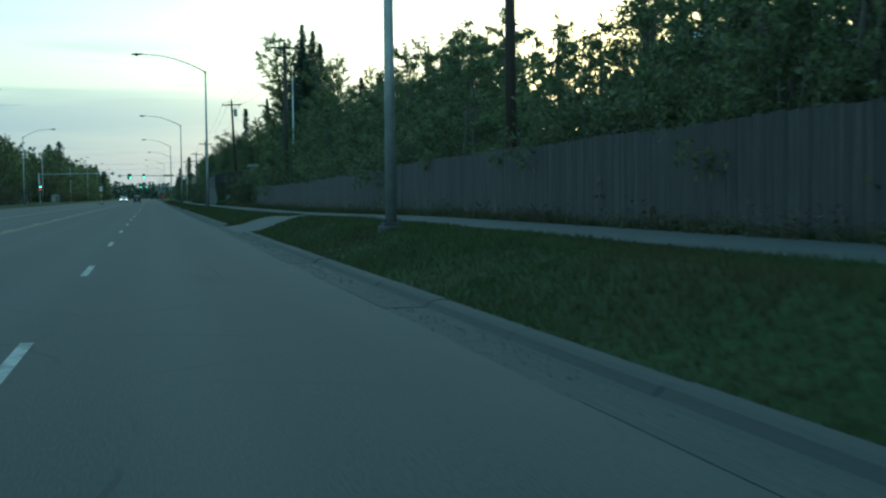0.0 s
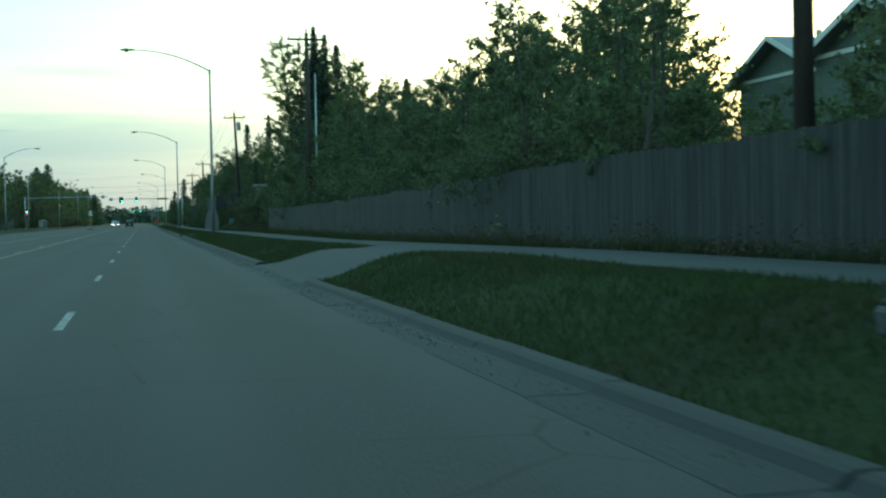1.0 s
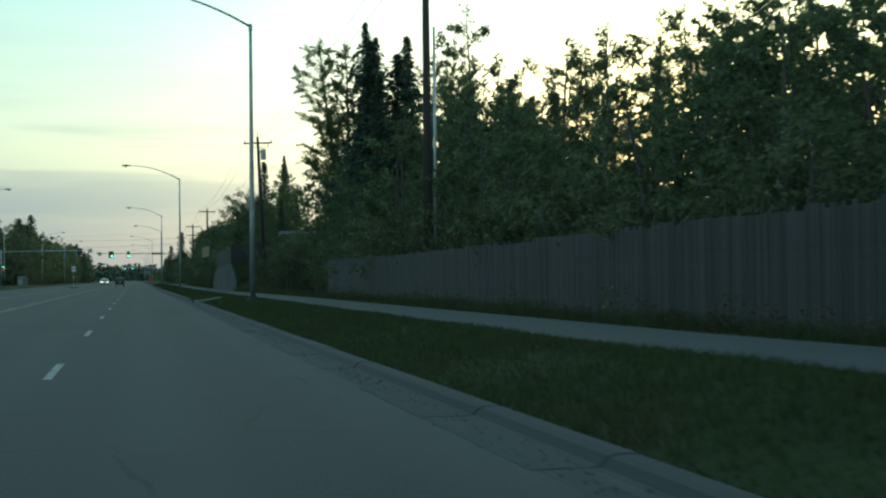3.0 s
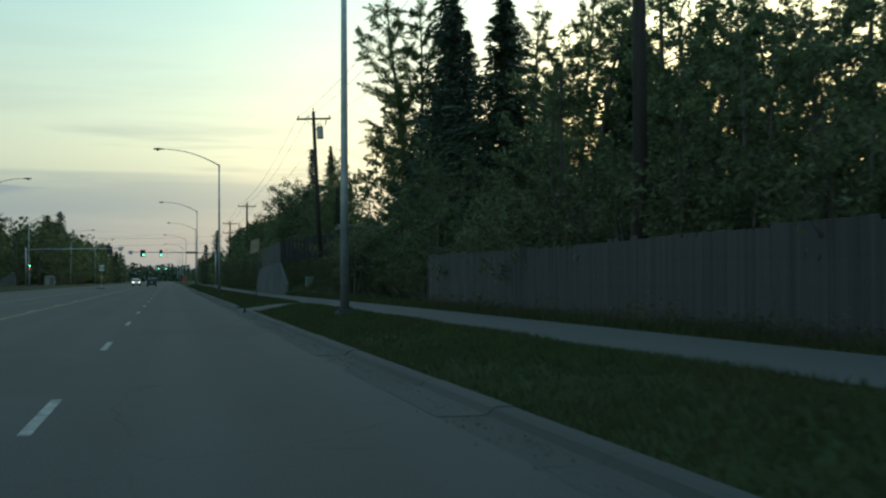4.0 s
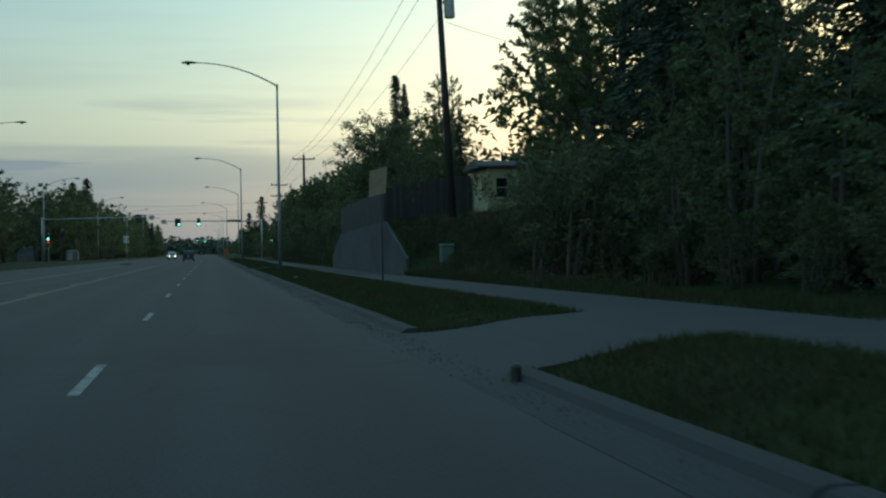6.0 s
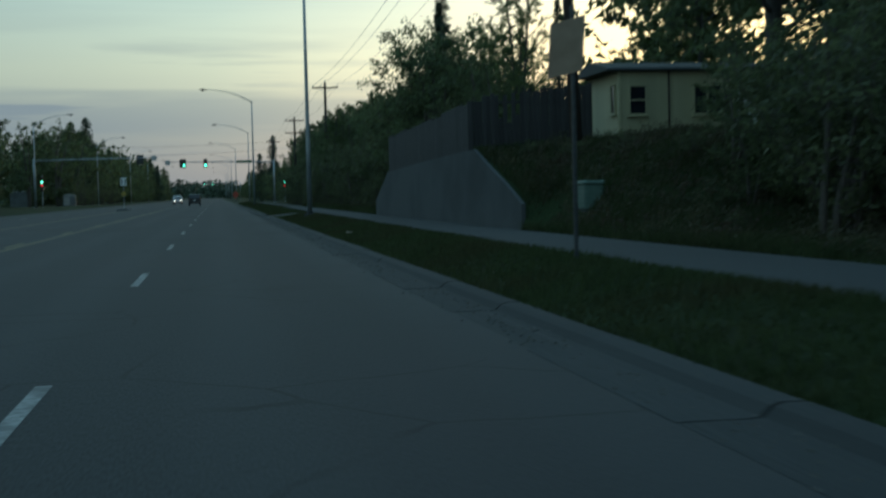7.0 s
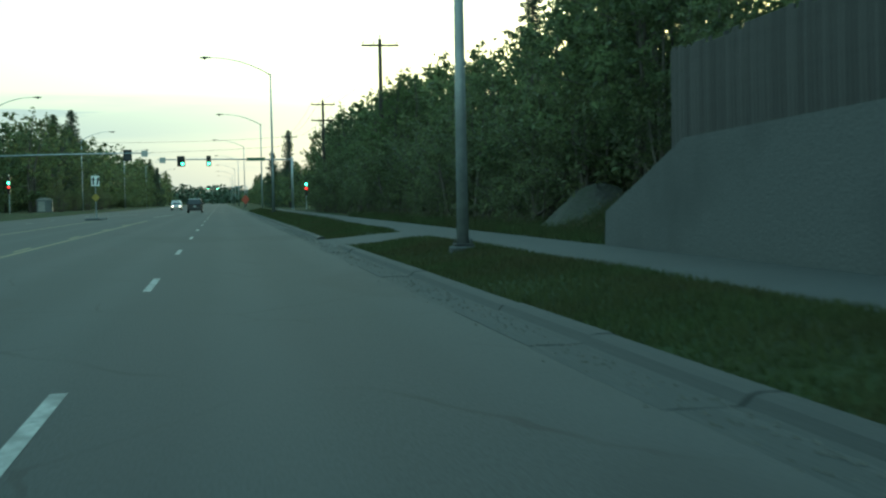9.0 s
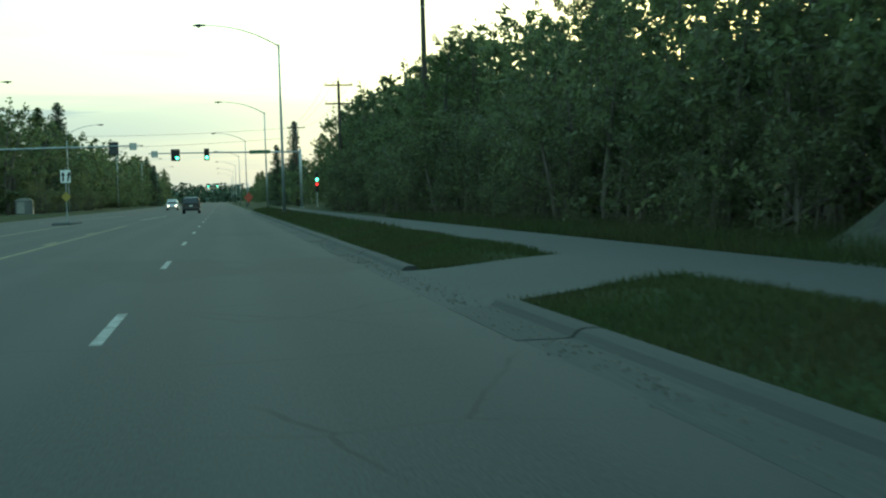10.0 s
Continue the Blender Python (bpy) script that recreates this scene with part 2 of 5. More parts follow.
TRIMWHITE = surface("white_trim", (0.62, 0.63, 0.60), (0.75, 0.75, 0.72), 8, 0.55, 0.1)
DARKROOF = surface("dark_shingle", (0.05, 0.05, 0.05), (0.09, 0.09, 0.09), 25, 0.9, 0.6, big=(0.06, 0.065, 0.06), big_scale=0.5)
ROOFING = surface("grey_shingle", (0.16, 0.17, 0.17), (0.27, 0.28, 0.28), 25, 0.9, 0.6, big=(0.2, 0.2, 0.2), big_scale=0.5)
GREENSIDE = surface("green_siding", (0.09, 0.12, 0.10), (0.14, 0.17, 0.145), 6, 0.7, 0.2, big=(0.10, 0.12, 0.10), big_scale=0.5)
PANE = surface("dark_window_glass", (0.012, 0.015, 0.02), (0.02, 0.024, 0.03), 2, 0.08, 0)
CABGREEN = surface("green_cabinet_paint", (0.060, 0.105, 0.085), (0.095, 0.150, 0.122), 5, 0.5, 0.1, big=(0.08, 0.125, 0.105), big_scale=2)
TANPLATE = surface("dull_brown_plate", (0.24, 0.17, 0.115), (0.32, 0.23, 0.16), 6, 0.6, 0.1)
SIGNBACK = surface("aluminium_sheet", (0.36, 0.36, 0.35), (0.48, 0.48, 0.47), 5, 0.5, 0.05, 0.4)
SIGNWHITE = surface("white_sign_sheet", (0.68, 0.69, 0.68), (0.8, 0.8, 0.79), 5, 0.4, 0)
SIGNGREEN = surface("green_sign_sheet", (0.012, 0.09, 0.05), (0.02, 0.12, 0.07), 5, 0.4, 0)
SIGNYELLOW = surface("yellow_sign_sheet", (0.26, 0.19, 0.03), (0.34, 0.25, 0.05), 5, 0.5, 0)
CABGREY = surface("grey_cabinet_paint", (0.16, 0.18, 0.19), (0.24, 0.26, 0.27), 4, 0.6, 0.1, big=(0.14, 0.15, 0.16), big_scale=1.0)
ORANGE = surface("orange_sheet", (0.34, 0.05, 0.028), (0.44, 0.075, 0.04), 6, 0.45, 0)
BLACK = surface("black_paint", (0.012, 0.012, 0.012), (0.025, 0.025, 0.025), 8, 0.5, 0.1)
CARPAINT = surface("dark_car_paint", (0.012, 0.013, 0.016), (0.02, 0.021, 0.025), 4, 0.25, 0, 0.3)
CARSILVER = surface("silver_car_paint", (0.3, 0.31, 0.32), (0.4, 0.41, 0.42), 4, 0.3, 0, 0.5)
RUBBER = surface("rubber", (0.012, 0.012, 0.012), (0.03, 0.03, 0.03), 20, 0.9, 0.3)
GREENLIGHT = lit("green_signal", (0.16, 1.0, 0.56), 5.0)
REDLIGHT = lit("red_signal", (1.0, 0.03, 0.03), 1.3)
HEADLIGHT = lit("headlight", (1.0, 0.80, 0.60), 5.0)
LENSOFF = surface("unlit_lens", (0.02, 0.012, 0.01), (0.03, 0.02, 0.015), 4, 0.3, 0)
GUTTER = surface("gutter_concrete", (0.030, 0.033, 0.035), (0.052, 0.055, 0.057), 40, 0.92, 0.35, spec=0.25, big=(0.040, 0.042, 0.043), big_scale=0.5, stretch_xyz=(1, 0.15, 1), each=0.08)
WEED = surface("weed_leaf", (0.042, 0.048, 0.022), (0.108, 0.098, 0.050), 1.6, 0.7, 0, big=(0.066, 0.044, 0.030), big_scale=0.5, island=0.3, translucent=0.4)
DIRT = surface("bare_soil", (0.019, 0.019, 0.017), (0.046, 0.045, 0.040), 9, 0.95, 0.9, big=(0.024, 0.032, 0.016), big_scale=0.8, bump_dist=0.04)
INSUL = surface("porcelain", (0.2, 0.2, 0.19), (0.3, 0.3, 0.29), 4, 0.3, 0)
WIRE = surface("cable", (0.02, 0.02, 0.02), (0.04, 0.04, 0.04), 4, 0.6, 0)

# ---------------------------------------------------------------- mesh helpers


class Shape:
    """Collects corners and faces of one mesh."""

    def __init__(self):
        self.v, self.f = [], []

    def add(self, vs, fs):
        k = len(self.v)
        self.v += [tuple(p) for p in vs]
        self.f += [tuple(k + i for i in q) for q in fs]
        return self

    def box(self, c, s, rz=0.0, taper=1.0):
        x, y, z = (a / 2 for a in s)
        ca, sa = math.cos(rz), math.sin(rz)
        pts = []
        for k, (dx, dy, dz) in enumerate([(-x, -y, -z), (x, -y, -z), (x, y, -z), (-x, y, -z), (-x, -y, z), (x, -y, z), (x, y, z), (-x, y, z)]):
            if k > 3:
                dx, dy = dx * taper, dy * taper
            pts.append((c[0] + ca * dx - sa * dy, c[1] + sa * dx + ca * dy, c[2] + dz))
        return self.add(pts, [(3, 2, 1, 0), (4, 5, 6, 7), (0, 1, 5, 4), (1, 2, 6, 5), (2, 3, 7, 6), (3, 0, 4, 7)])

    def chamfer(self, c, s, e=0.02):
        """A box with its four upright edges and its top edges cut."""
        x, y, z = (a / 2 for a in s)
        ring = [(-x + e, -y), (x - e, -y), (x, -y + e), (x, y - e), (x - e, y), (-x + e, y), (-x, y - e), (-x, -y + e)]
        top = [(px * (x - e) / x, py * (y - e) / y) for px, py in ring]
        vs = [(c[0] + a, c[1] + b, c[2] - z) for a, b in ring] + [(c[0] + a, c[1] + b, c[2] + z - e) for a, b in ring] + [(c[0] + a, c[1] + b, c[2] + z) for a, b in top]
        fs = [tuple(range(7, -1, -1)), tuple(range(16, 24))]
        for k in (0, 8):
            fs += [(k + i, k + (i + 1) % 8, k + 8 + (i + 1) % 8, k + 8 + i) for i in range(8)]
        return self.add(vs, fs)

    def tube(self, pts, radii, n=8, cap=True):
        pts = [Vector(p) for p in pts]
        rings = []
        side = None
        for i, p in enumerate(pts):
            d = (pts[min(i + 1, len(pts) - 1)] - pts[max(i - 1, 0)]).normalized()
            if side is None:
                side = d.orthogonal().normalized()
            side = (side - d * side.dot(d)).normalized()
            oth = d.cross(side)
            rings.append([p + radii[i] * (math.cos(a) * side + math.sin(a) * oth) for a in [2 * math.pi * k / n for k in range(n)]])
        fs = [(r * n + k, r * n + (k + 1) % n, (r + 1) * n + (k + 1) % n, (r + 1) * n + k) for r in range(len(pts) - 1) for k in range(n)]
        if cap:
            fs += [tuple(range(n - 1, -1, -1)), tuple((len(pts) - 1) * n + k for k in range(n))]
        return self.add([q for r in rings for q in r], fs)

    def prism(self, outline, axis, a, b):
        """An outline of (u, v) pairs pushed along an axis from a to b."""
        put = {"x": lambda w, u, v: (w, u, v), "y": lambda w, u, v: (u, w, v), "z": lambda w, u, v: (u, v, w)}[axis]
        n = len(outline)
        vs = [put(a, u, v) for u, v in outline] + [put(b, u, v) for u, v in outline]
        fs = [tuple(range(n - 1, -1, -1)), tuple(range(n, 2 * n))] + [(i, (i + 1) % n, n + (i + 1) % n, n + i) for i in range(n)]
        return self.add(vs, fs)

    def mesh(self, name, material, smooth=False):
        me = bpy.data.meshes.new(name)
        me.from_pydata(self.v, [], self.f)
        me.materials.append(material)
        if smooth:
            me.shade_smooth()
        me.update()
        return me


def tidy(me):
    """Turns all faces outwards."""
    bm = bmesh.new()
    bm.from_mesh(me)
    bmesh.ops.recalc_face_normals(bm, faces=bm.faces)
    bm.to_mesh(me)
    bm.free()
    return me


def part(name, shape, material, parent, label="", smooth=False, neat=True):
    """Links a shape as one mesh object under a thing or a part."""
    me = shape.mesh(name, material, smooth) if isinstance(shape, Shape) else shape
    ob = new(name, tidy(me) if neat and isinstance(shape, Shape) else me)
    ob.parent = parent
    if label:
        ob["label"] = label
    return ob


def thing(name, label, category, at=(0, 0, 0), rz=0.0, group="", kind="", mesh=None):
    ob = new(name, mesh)
    ob.matrix_basis = pose(*at, 0, 0, rz)
    return tagged(ob, label, category, group, kind)


def smooth01(a, b, v):
    t = np.clip((v - a) / (b - a), 0, 1)
    return t * t * (3 - 2 * t)


# ---------------------------------------------------------------- the lie of the land
# x: to the right of the driving line, y: along the road
def sidewalk_near(y):
    return np.interp(y, [0, 30, 65, 100, 160, 400], [6.9, 6.7, 6.0, 5.7, 5.4, 5.4])


def sidewalk_far(y):
    return np.interp(y, [0, 30, 65, 100, 160, 400], [9.3, 9.2, 8.4, 8.25, 7.8, 7.8])


def shelf(y):
    """Height of the path over the road."""
    return np.interp(y, [0, 40, 70, 110, 155, 400], [0.45, 0.45, 0.26, 0.22, 0.13, 0.12])


def wall_top(y):
    return np.interp(y, [140, 150, 156.4, 157.5, 163.3, 182, 186.4, 188, 205], [0.15, 0.28, 0.72, 1.12, 2.46, 2.10, 0.80, 0.6, 0.15])


APRONS = [(41.6, 50.6), (118.6, 123.6), (193.4, 198.8)]


def apron_near(a, x):
    return a - 0.4 + 0.35 * (x - 3.0)


def apron_far(b, x):
    return b + 0.3 + 0.12 * (x - 3.0)



def land(x, y):
    x, y = np.asarray(x, float), np.asarray(y, float)
    g = shelf(y)
    crown = 0.10 * np.exp(-((x - 4.6) / 0.7) ** 2)
    for a, b in APRONS:
        crown = crown * (1 - smooth01(a - 2.5, a - 0.5, y) * (1 - smooth01(b + 0.5, b + 2.5, y)))
    z = -0.02 + (g + 0.02) * smooth01(2.9, 4.9, x) + crown
    ripple = 0.05 * np.sin(0.7 * y + 1.3 * x) + 0.04 * np.sin(1.9 * x - 0.31 * y)
    back = smooth01(8.35, 12.0, x)
    walled = smooth01(156, 157.5, y) * (1 - smooth01(185.6, 187.2, y))
    foot = walled * smooth01(7.97, 8.12, x) + (1 - walled) * np.where(y < 170, smooth01(8.1, 9.6, x), smooth01(8.3, 10.8, x))
    bank = foot * smooth01(141, 152, y) * (1 - smooth01(188, 206, y))
    pad = smooth01(142, 157, y) * (1 - smooth01(186, 203, y))
    hill = wall_top(y) + 0.04 + back * (2.5 - wall_top(y)) * pad
    z = z + bank * (hill - z) + ripple * smooth01(8.6, 11, x)
    z = z + 0.9 * smooth01(11, 20, x) * (1 - pad) * smooth01(60, 120, y)
    z = np.where(x < 3.0, -0.10, z)
    left = smooth01(-16.6, -19.0, x)
    z = np.where(x < -16.4, -0.10 + 0.35 * left, z)
    return z


def gz(x, y):
    return float(land(x, y))


def sheet(name, xs, ys, height, material):
    X, Y = np.meshgrid(xs, ys)
    Z = height(X, Y)
    n = len(xs)
    me = bpy.data.meshes.new(name)
    idx = np.arange(len(xs) * len(ys)).reshape(len(ys), n)
    quads = np.stack([idx[:-1, :-1], idx[:-1, 1:], idx[1:, 1:], idx[1:, :-1]], -1).reshape(-1, 4)
    me.from_pydata(np.stack([X, Y, Z], -1).reshape(-1, 3).tolist(), [], quads.tolist())
    me.materials.append(material)
    me.shade_smooth()
    return me


gx = np.array([-1800, -700, -250, -90, -45, -30, -22, -19, -18, -17, -16.5, 2.8, 3.05, 3.3, 3.6, 4, 4.4, 4.8, 5.3, 6, 7, 7.9, 7.97, 8.12, 8.3, 8.7, 9.2,
               9.6, 10.2, 11, 12, 13.5, 15, 17, 20, 24, 30, 45, 90, 250, 700, 1800])
gy = np.concatenate([[-1500, -400, -120, -40], np.arange(-20, 330, 1.5), np.arange(340, 640, 20), [700, 850, 1100, 1600, 2400, 3600]])
thing("ground", "rough mown grass and weedy soil beside the road", "ground", kind="structure", mesh=sheet("ground", gx, gy, land, TURF))

# the carriageway
rng = np.random.default_rng(7)
ry = np.concatenate([[-300, -60], np.arange(-20, 330, 2.0), np.arange(340, 760, 20), [900, 1200, 1700, 2600]])
edge_r = 3.14 + 0.04 * rng.standard_normal(len(ry)).clip(-1.5, 1.5)
road_v, road_f = [], []
rx = [-17.2, -13, -9, -5, -1, 2.2]
for k, y in enumerate(ry):
    road_v += [(x, y, 0.0) for x in rx] + [(edge_r[k] if y < 330 else 3.2, y, 0.0)]
for k in range(len(ry) - 1):
    road_f += [(7 * k + i, 7 * k + i + 1, 7 * k + 8 + i, 7 * k + 7 + i) for i in range(6)]
road_me = bpy.data.meshes.new("road")
road_me.from_pydata(road_v, [], road_f)
road_me.materials.append(ASPHALT)
road = thing("road", "worn dark grey asphalt road with faded lane paint", "road", kind="structure", mesh=road_me)

# concrete gutter and low kerb along the road's edge, in cast lengths
gutter = thing("gutter", "weathered concrete gutter and low kerb along the asphalt", "kerb", kind="structure")
KERB = [(2.34, -0.05), (2.345, 0.002), (2.42, 0.006), (2.72, 0.003), (2.80, 0.010), (2.86, 0.066), (2.92, 0.082), (3.05, 0.080), (3.10, 0.05), (3.10, -0.05)]
kerb_me = tidy(Shape().prism(KERB, "y", 0.004, 0.996).mesh("kerb_length", GUTTER))
ends = [-18.0] + [v for a, b in APRONS for v in (a - 0.75, b + 0.55)] + [302.0]
for y0, y1 in zip(ends[::2], ends[1::2]):
    count = round((y1 - y0) / 3.05)
    for k in range(count):
        q = part("kerb_length", kerb_me, GUTTER, gutter)
        q.location = (0.008 * math.sin(2.7 * k + y0), y0 + (y1 - y0) * k / count, 0.004 * math.sin(1.9 * k + y0))
        q.scale = (1, (y1 - y0) / count, 1)
# grit washed into the gutter
sh = Shape()
for k in range(5200):
    y, x = rng.uniform(0, 215), 2.62 + 0.13 * rng.standard_normal()
    r0 = rng.uniform(0.008, 0.022)
    a = rng.uniform(0, 6.28)
    sh.add([(x + r0 * math.cos(a + 2.1 * i), y + 1.6 * r0 * math.sin(a + 2.1 * i), 0.004) for i in range(3)] + [(x, y, 0.006 + r0)], [(0, 1, 3), (1, 2, 3), (2, 0, 3)])
thing("grit", "small stones and grit washed along the gutter", "gravel", kind="stuff", mesh=sh.mesh("grit", GRAVEL))

# foot and cycle path
py_ = np.arange(-20, 330, 1.0)
pv, pf = [], []
for y in py_:
    a, b = float(sidewalk_near(y)), float(sidewalk_far(y))
    z = float(shelf(y)) + 0.035
    pv += [(a, y, z - 0.12), (a, y, z), (a + 0.04, y, z + 0.008), (b - 0.04, y, z + 0.008), (b, y, z), (b, y, z - 0.12)]
for k in range(len(py_) - 1):
    pf += [(6 * k + i, 6 * k + i + 1, 6 * k + 7 + i, 6 * k + 6 + i) for i in range(5)]
sh = Shape()
sh.v, sh.f = pv, pf
thing("pavement", "grey asphalt foot and cycle path beside the road", "path", kind="structure", mesh=sh.mesh("pavement", PATCH))

# paved ramps between road and path
for a, b in APRONS:
    sh = Shape()
    n = 15
    mid_y = (a + b) / 2
    end = float(sidewalk_near(mid_y)) + 0.3
    z_end = float(shelf(mid_y)) + 0.052
    for i in range(n):
        t = max(0, min(n - 3, i - 1)) / (n - 3)
        x = 2.36 + t * (end - 2.36)
        flare = 0.7 * max(0.0, 1 - 3 * t) ** 2
        for k in range(n):
            w = max(0, min(n - 3, k - 1)) / (n - 3)
            y = (apron_near(a, x) - flare) * (1 - w) + (apron_far(b, x) + flare) * w
            z = 0.002 + (z_end - 0.002) * float(smooth01(0.05, 1.0, t))
            z = max(z, gz(x, y) + 0.012) if x > 3.05 else z
            sh.v.append((x, y, z - 0.25 if i == 0 or k in (0, n - 1) else z))
    sh.f = [(r * n + i, (r + 1) * n + i, (r + 1) * n + i + 1, r * n + i + 1) for r in range(n - 1) for i in range(n - 1)]
    thing("driveway_apron", "grey asphalt apron joining the path to the road", "driveway", kind="structure", mesh=sh.mesh("driveway_apron", PATCH))
# trodden soil strips behind the path at two of them
for (y0, y1, x1, bend) in ((119.0, 121.2, 16.0, 5.0), (193.0, 195.4, 13.5, 6.0)):
    sh = Shape()
    for k in range(25):
        t = k / 24
        x = 7.7 + t * (x1 - 7.7)
        for e in (y0, y0 + 0.3, (y0 + y1) / 2, y1 - 0.3, y1):
            w = e + bend * t * t + 0.15 * math.sin(5 * t + e)
            sh.v.append((x, w, gz(x, w) + (0.035 if y0 < e < y1 else -0.03)))
    sh.f = [(5 * k + i, 5 * k + 5 + i, 5 * k + 6 + i, 5 * k + 1 + i) for k in range(24) for i in range(4)]
    thing("dirt_track", "trodden bare soil track leading off the path", "track", kind="structure", mesh=sh.mesh("dirt_track", DIRT))
# ---------------------------------------------------------------- retaining wall and fences
WALL = [(156.25, -0.2), (156.25, 0.84), (158.1, 1.38), (160.4, 1.97), (162.3, 2.50), (172.5, 2.37), (182.0, 2.18), (184.5, 1.43), (186.5, 0.86), (186.6, -0.2)]
wall_sh = Shape().prism(WALL, "x", 7.95, 8.06)
retaining_wall = thing("retaining_wall", "plain grey concrete retaining wall with a sloping top", "wall", kind="structure",
                       mesh=tidy(wall_sh.mesh("retaining_wall", CONCRETE)))
BOARD_W = 0.14


def board_mesh(h):
    return tidy(Shape().chamfer((0, 0, h / 2), (0.022, BOARD_W - 0.003, h), 0.006).mesh("board", BOARDWOOD))


def board_fence(name, label, line, top, single, post_step=2.4, post_front=False, broken=(), lean=0.01, seed=1):
    """Upright boards along a line of (x, y) points; boards inside the stretch `single` are pieces of their own, broken ones short."""
    r = random.Random(seed)
    f = thing(name, label, "fence", at=(0, 0, 0))
    meshes, rest, back = {}, Shape(), (-0.033 if post_front else 0.033)
    run, count = 0.0, 0
    for (xa, ya), (xb, yb) in zip(line, line[1:]):
        length = math.hypot(xb - xa, yb - ya)
        ux, uy = (xb - xa) / length, (yb - ya) / length
        turn = math.atan2(-ux, uy)
        n = int(length / BOARD_W)
        rail = Shape()
        for k in range(n):
            d = (k + 0.5) * BOARD_W
            x, y = xa + ux * d, ya + uy * d
            count += 1
            z0 = gz(x, y) + 0.03
            h = top(x, y) - z0 + r.uniform(-0.025, 0.025) - (r.uniform(0.5, 1.0) if count in broken else 0)
            tilt = r.uniform(-lean, lean)
            off = r.uniform(-0.004, 0.004)
            if single(x, y):
                key = round(h * 12.5) / 12.5
                if key not in meshes:
                    meshes[key] = board_mesh(key)
                b = part("board", meshes[key], BOARDWOOD, f)
                b.matrix_basis = Matrix.Translation((x + off, y, z0)) @ Matrix.Rotation(turn, 4, "Z") @ Matrix.Rotation(tilt, 4, "X")
            else:
                rest.box((x + off, y, z0 + h / 2), (0.022, BOARD_W - 0.003, h), turn)
        m = max(1, round(length / post_step))
        for k in range(m + 1):
            d = length * k / m
            x, y = xa + ux * d, ya + uy * d
            side = -0.075 if post_front else 0.09
            px, py2 = x + side * uy, y - side * ux
            z0 = gz(x, y) - 0.2
            h = top(x, y) - z0 + (0.05 if post_front else -0.05)
            part("post", Shape().chamfer((px, py2, z0 + h / 2), (0.09, 0.09, h), 0.008), POLEWOOD if not post_front else BOARDREST, f)
        for lift in (0.35, 1.45):
            rail = Shape()
            segs = max(1, int(length / 4))
            for k in range(segs):
                d0, d1 = length * k / segs, length * (k + 1) / segs
                xm, ym = xa + ux * (d0 + d1) / 2, ya + uy * (d0 + d1) / 2
                z = gz(xm, ym) + lift * (top(xm, ym) - gz(xm, ym)) / 1.8
                rail.box((xm + back * uy, ym - back * ux, z), (0.038, d1 - d0 + 0.02, 0.085), turn)
            part("rail", rail, BOARDREST, f)
    if rest.f:
        tagged(part("board_infill", rest, BOARDREST, f), kind="stuff")
    return f


def top_a(x, y):
    return float(np.interp(y, [0, 45, 62, 78, 100, 117], [2.45, 2.42, 2.22, 2.10, 2.02, 2.14])) + 0.02 * math.sin(0.8 * y)


board_fence("board_fence", "weathered grey-brown board fence running along the path", [(9.62, 9.0), (9.62, 116.8), (13.6, 117.4)], top_a,
            lambda x, y: 60 < y < 100 and x < 9.7, seed=3)


def top_b(x, y):
    if x < 8.6:
        return float(np.interp(y, [163.3, 173, 183.2], [4.1, 3.92, 3.84])) + 0.03 * math.sin(1.1 * y)
    return 4.25 + 0.10 * (x - 8.4)


board_fence("board_fence", "tall dark board fence standing on the concrete wall", [(8.2, 183.2), (8.2, 164.0), (12.3, 164.0)], top_b, lambda x, y: True, post_front=True,
            broken=(145, 147, 149), lean=0.003, seed=5)

# ---------------------------------------------------------------- lane paint
dash_me = Shape().add([(-0.055, -3.05, 0.004), (0.055, -3.05, 0.004), (0.055, 0, 0.004), (-0.055, 0, 0.004)], [(0, 1, 2, 3)]).mesh("lane_dash", PAINT_W)
for k in range(-2, 62):
    d = part("lane_dash", dash_me, PAINT_W, road)
    d.location = (-1.08 + 0.012 * math.sin(3.1 * k), -1.28 + 12.19 * k, 0)


def stripe(name, x, y0, y1, w, m, x1=None):
    x1 = x if x1 is None else x1
    part(name, Shape().add([(x - w / 2, y0, 0.004), (x + w / 2, y0, 0.004), (x1 + w / 2, y1, 0.004), (x1 - w / 2, y1, 0.004)], [(0, 1, 2, 3)]), m, road, neat=False)


stripe("yellow_line", -5.15, -60, 250, 0.11, PAINT_Y)
for k in range(0, 20):
    stripe("yellow_dash", -5.40, 12.19 * k, 12.19 * k + 3.05, 0.11, PAINT_Y)
stripe("yellow_line", -9.15, -60, 262, 0.11, PAINT_Y)
stripe("turn_lane_line", -5.8, 271.5, 289, 0.15, PAINT_W, -4.75)
stripe("turn_lane_line", -11.3, 284, 304, 0.16, PAINT_W, -9.2)
stripe("stop_bar", 1.1, 309, 309.5, 4.0, PAINT_W)
stripe("stop_bar", -3.1, 309, 309.5, 3.6, PAINT_W)
for k in range(0, 50):
    stripe("lane_dash", -12.9, 12.19 * k + 4, 12.19 * k + 7, 0.11, PAINT_W)
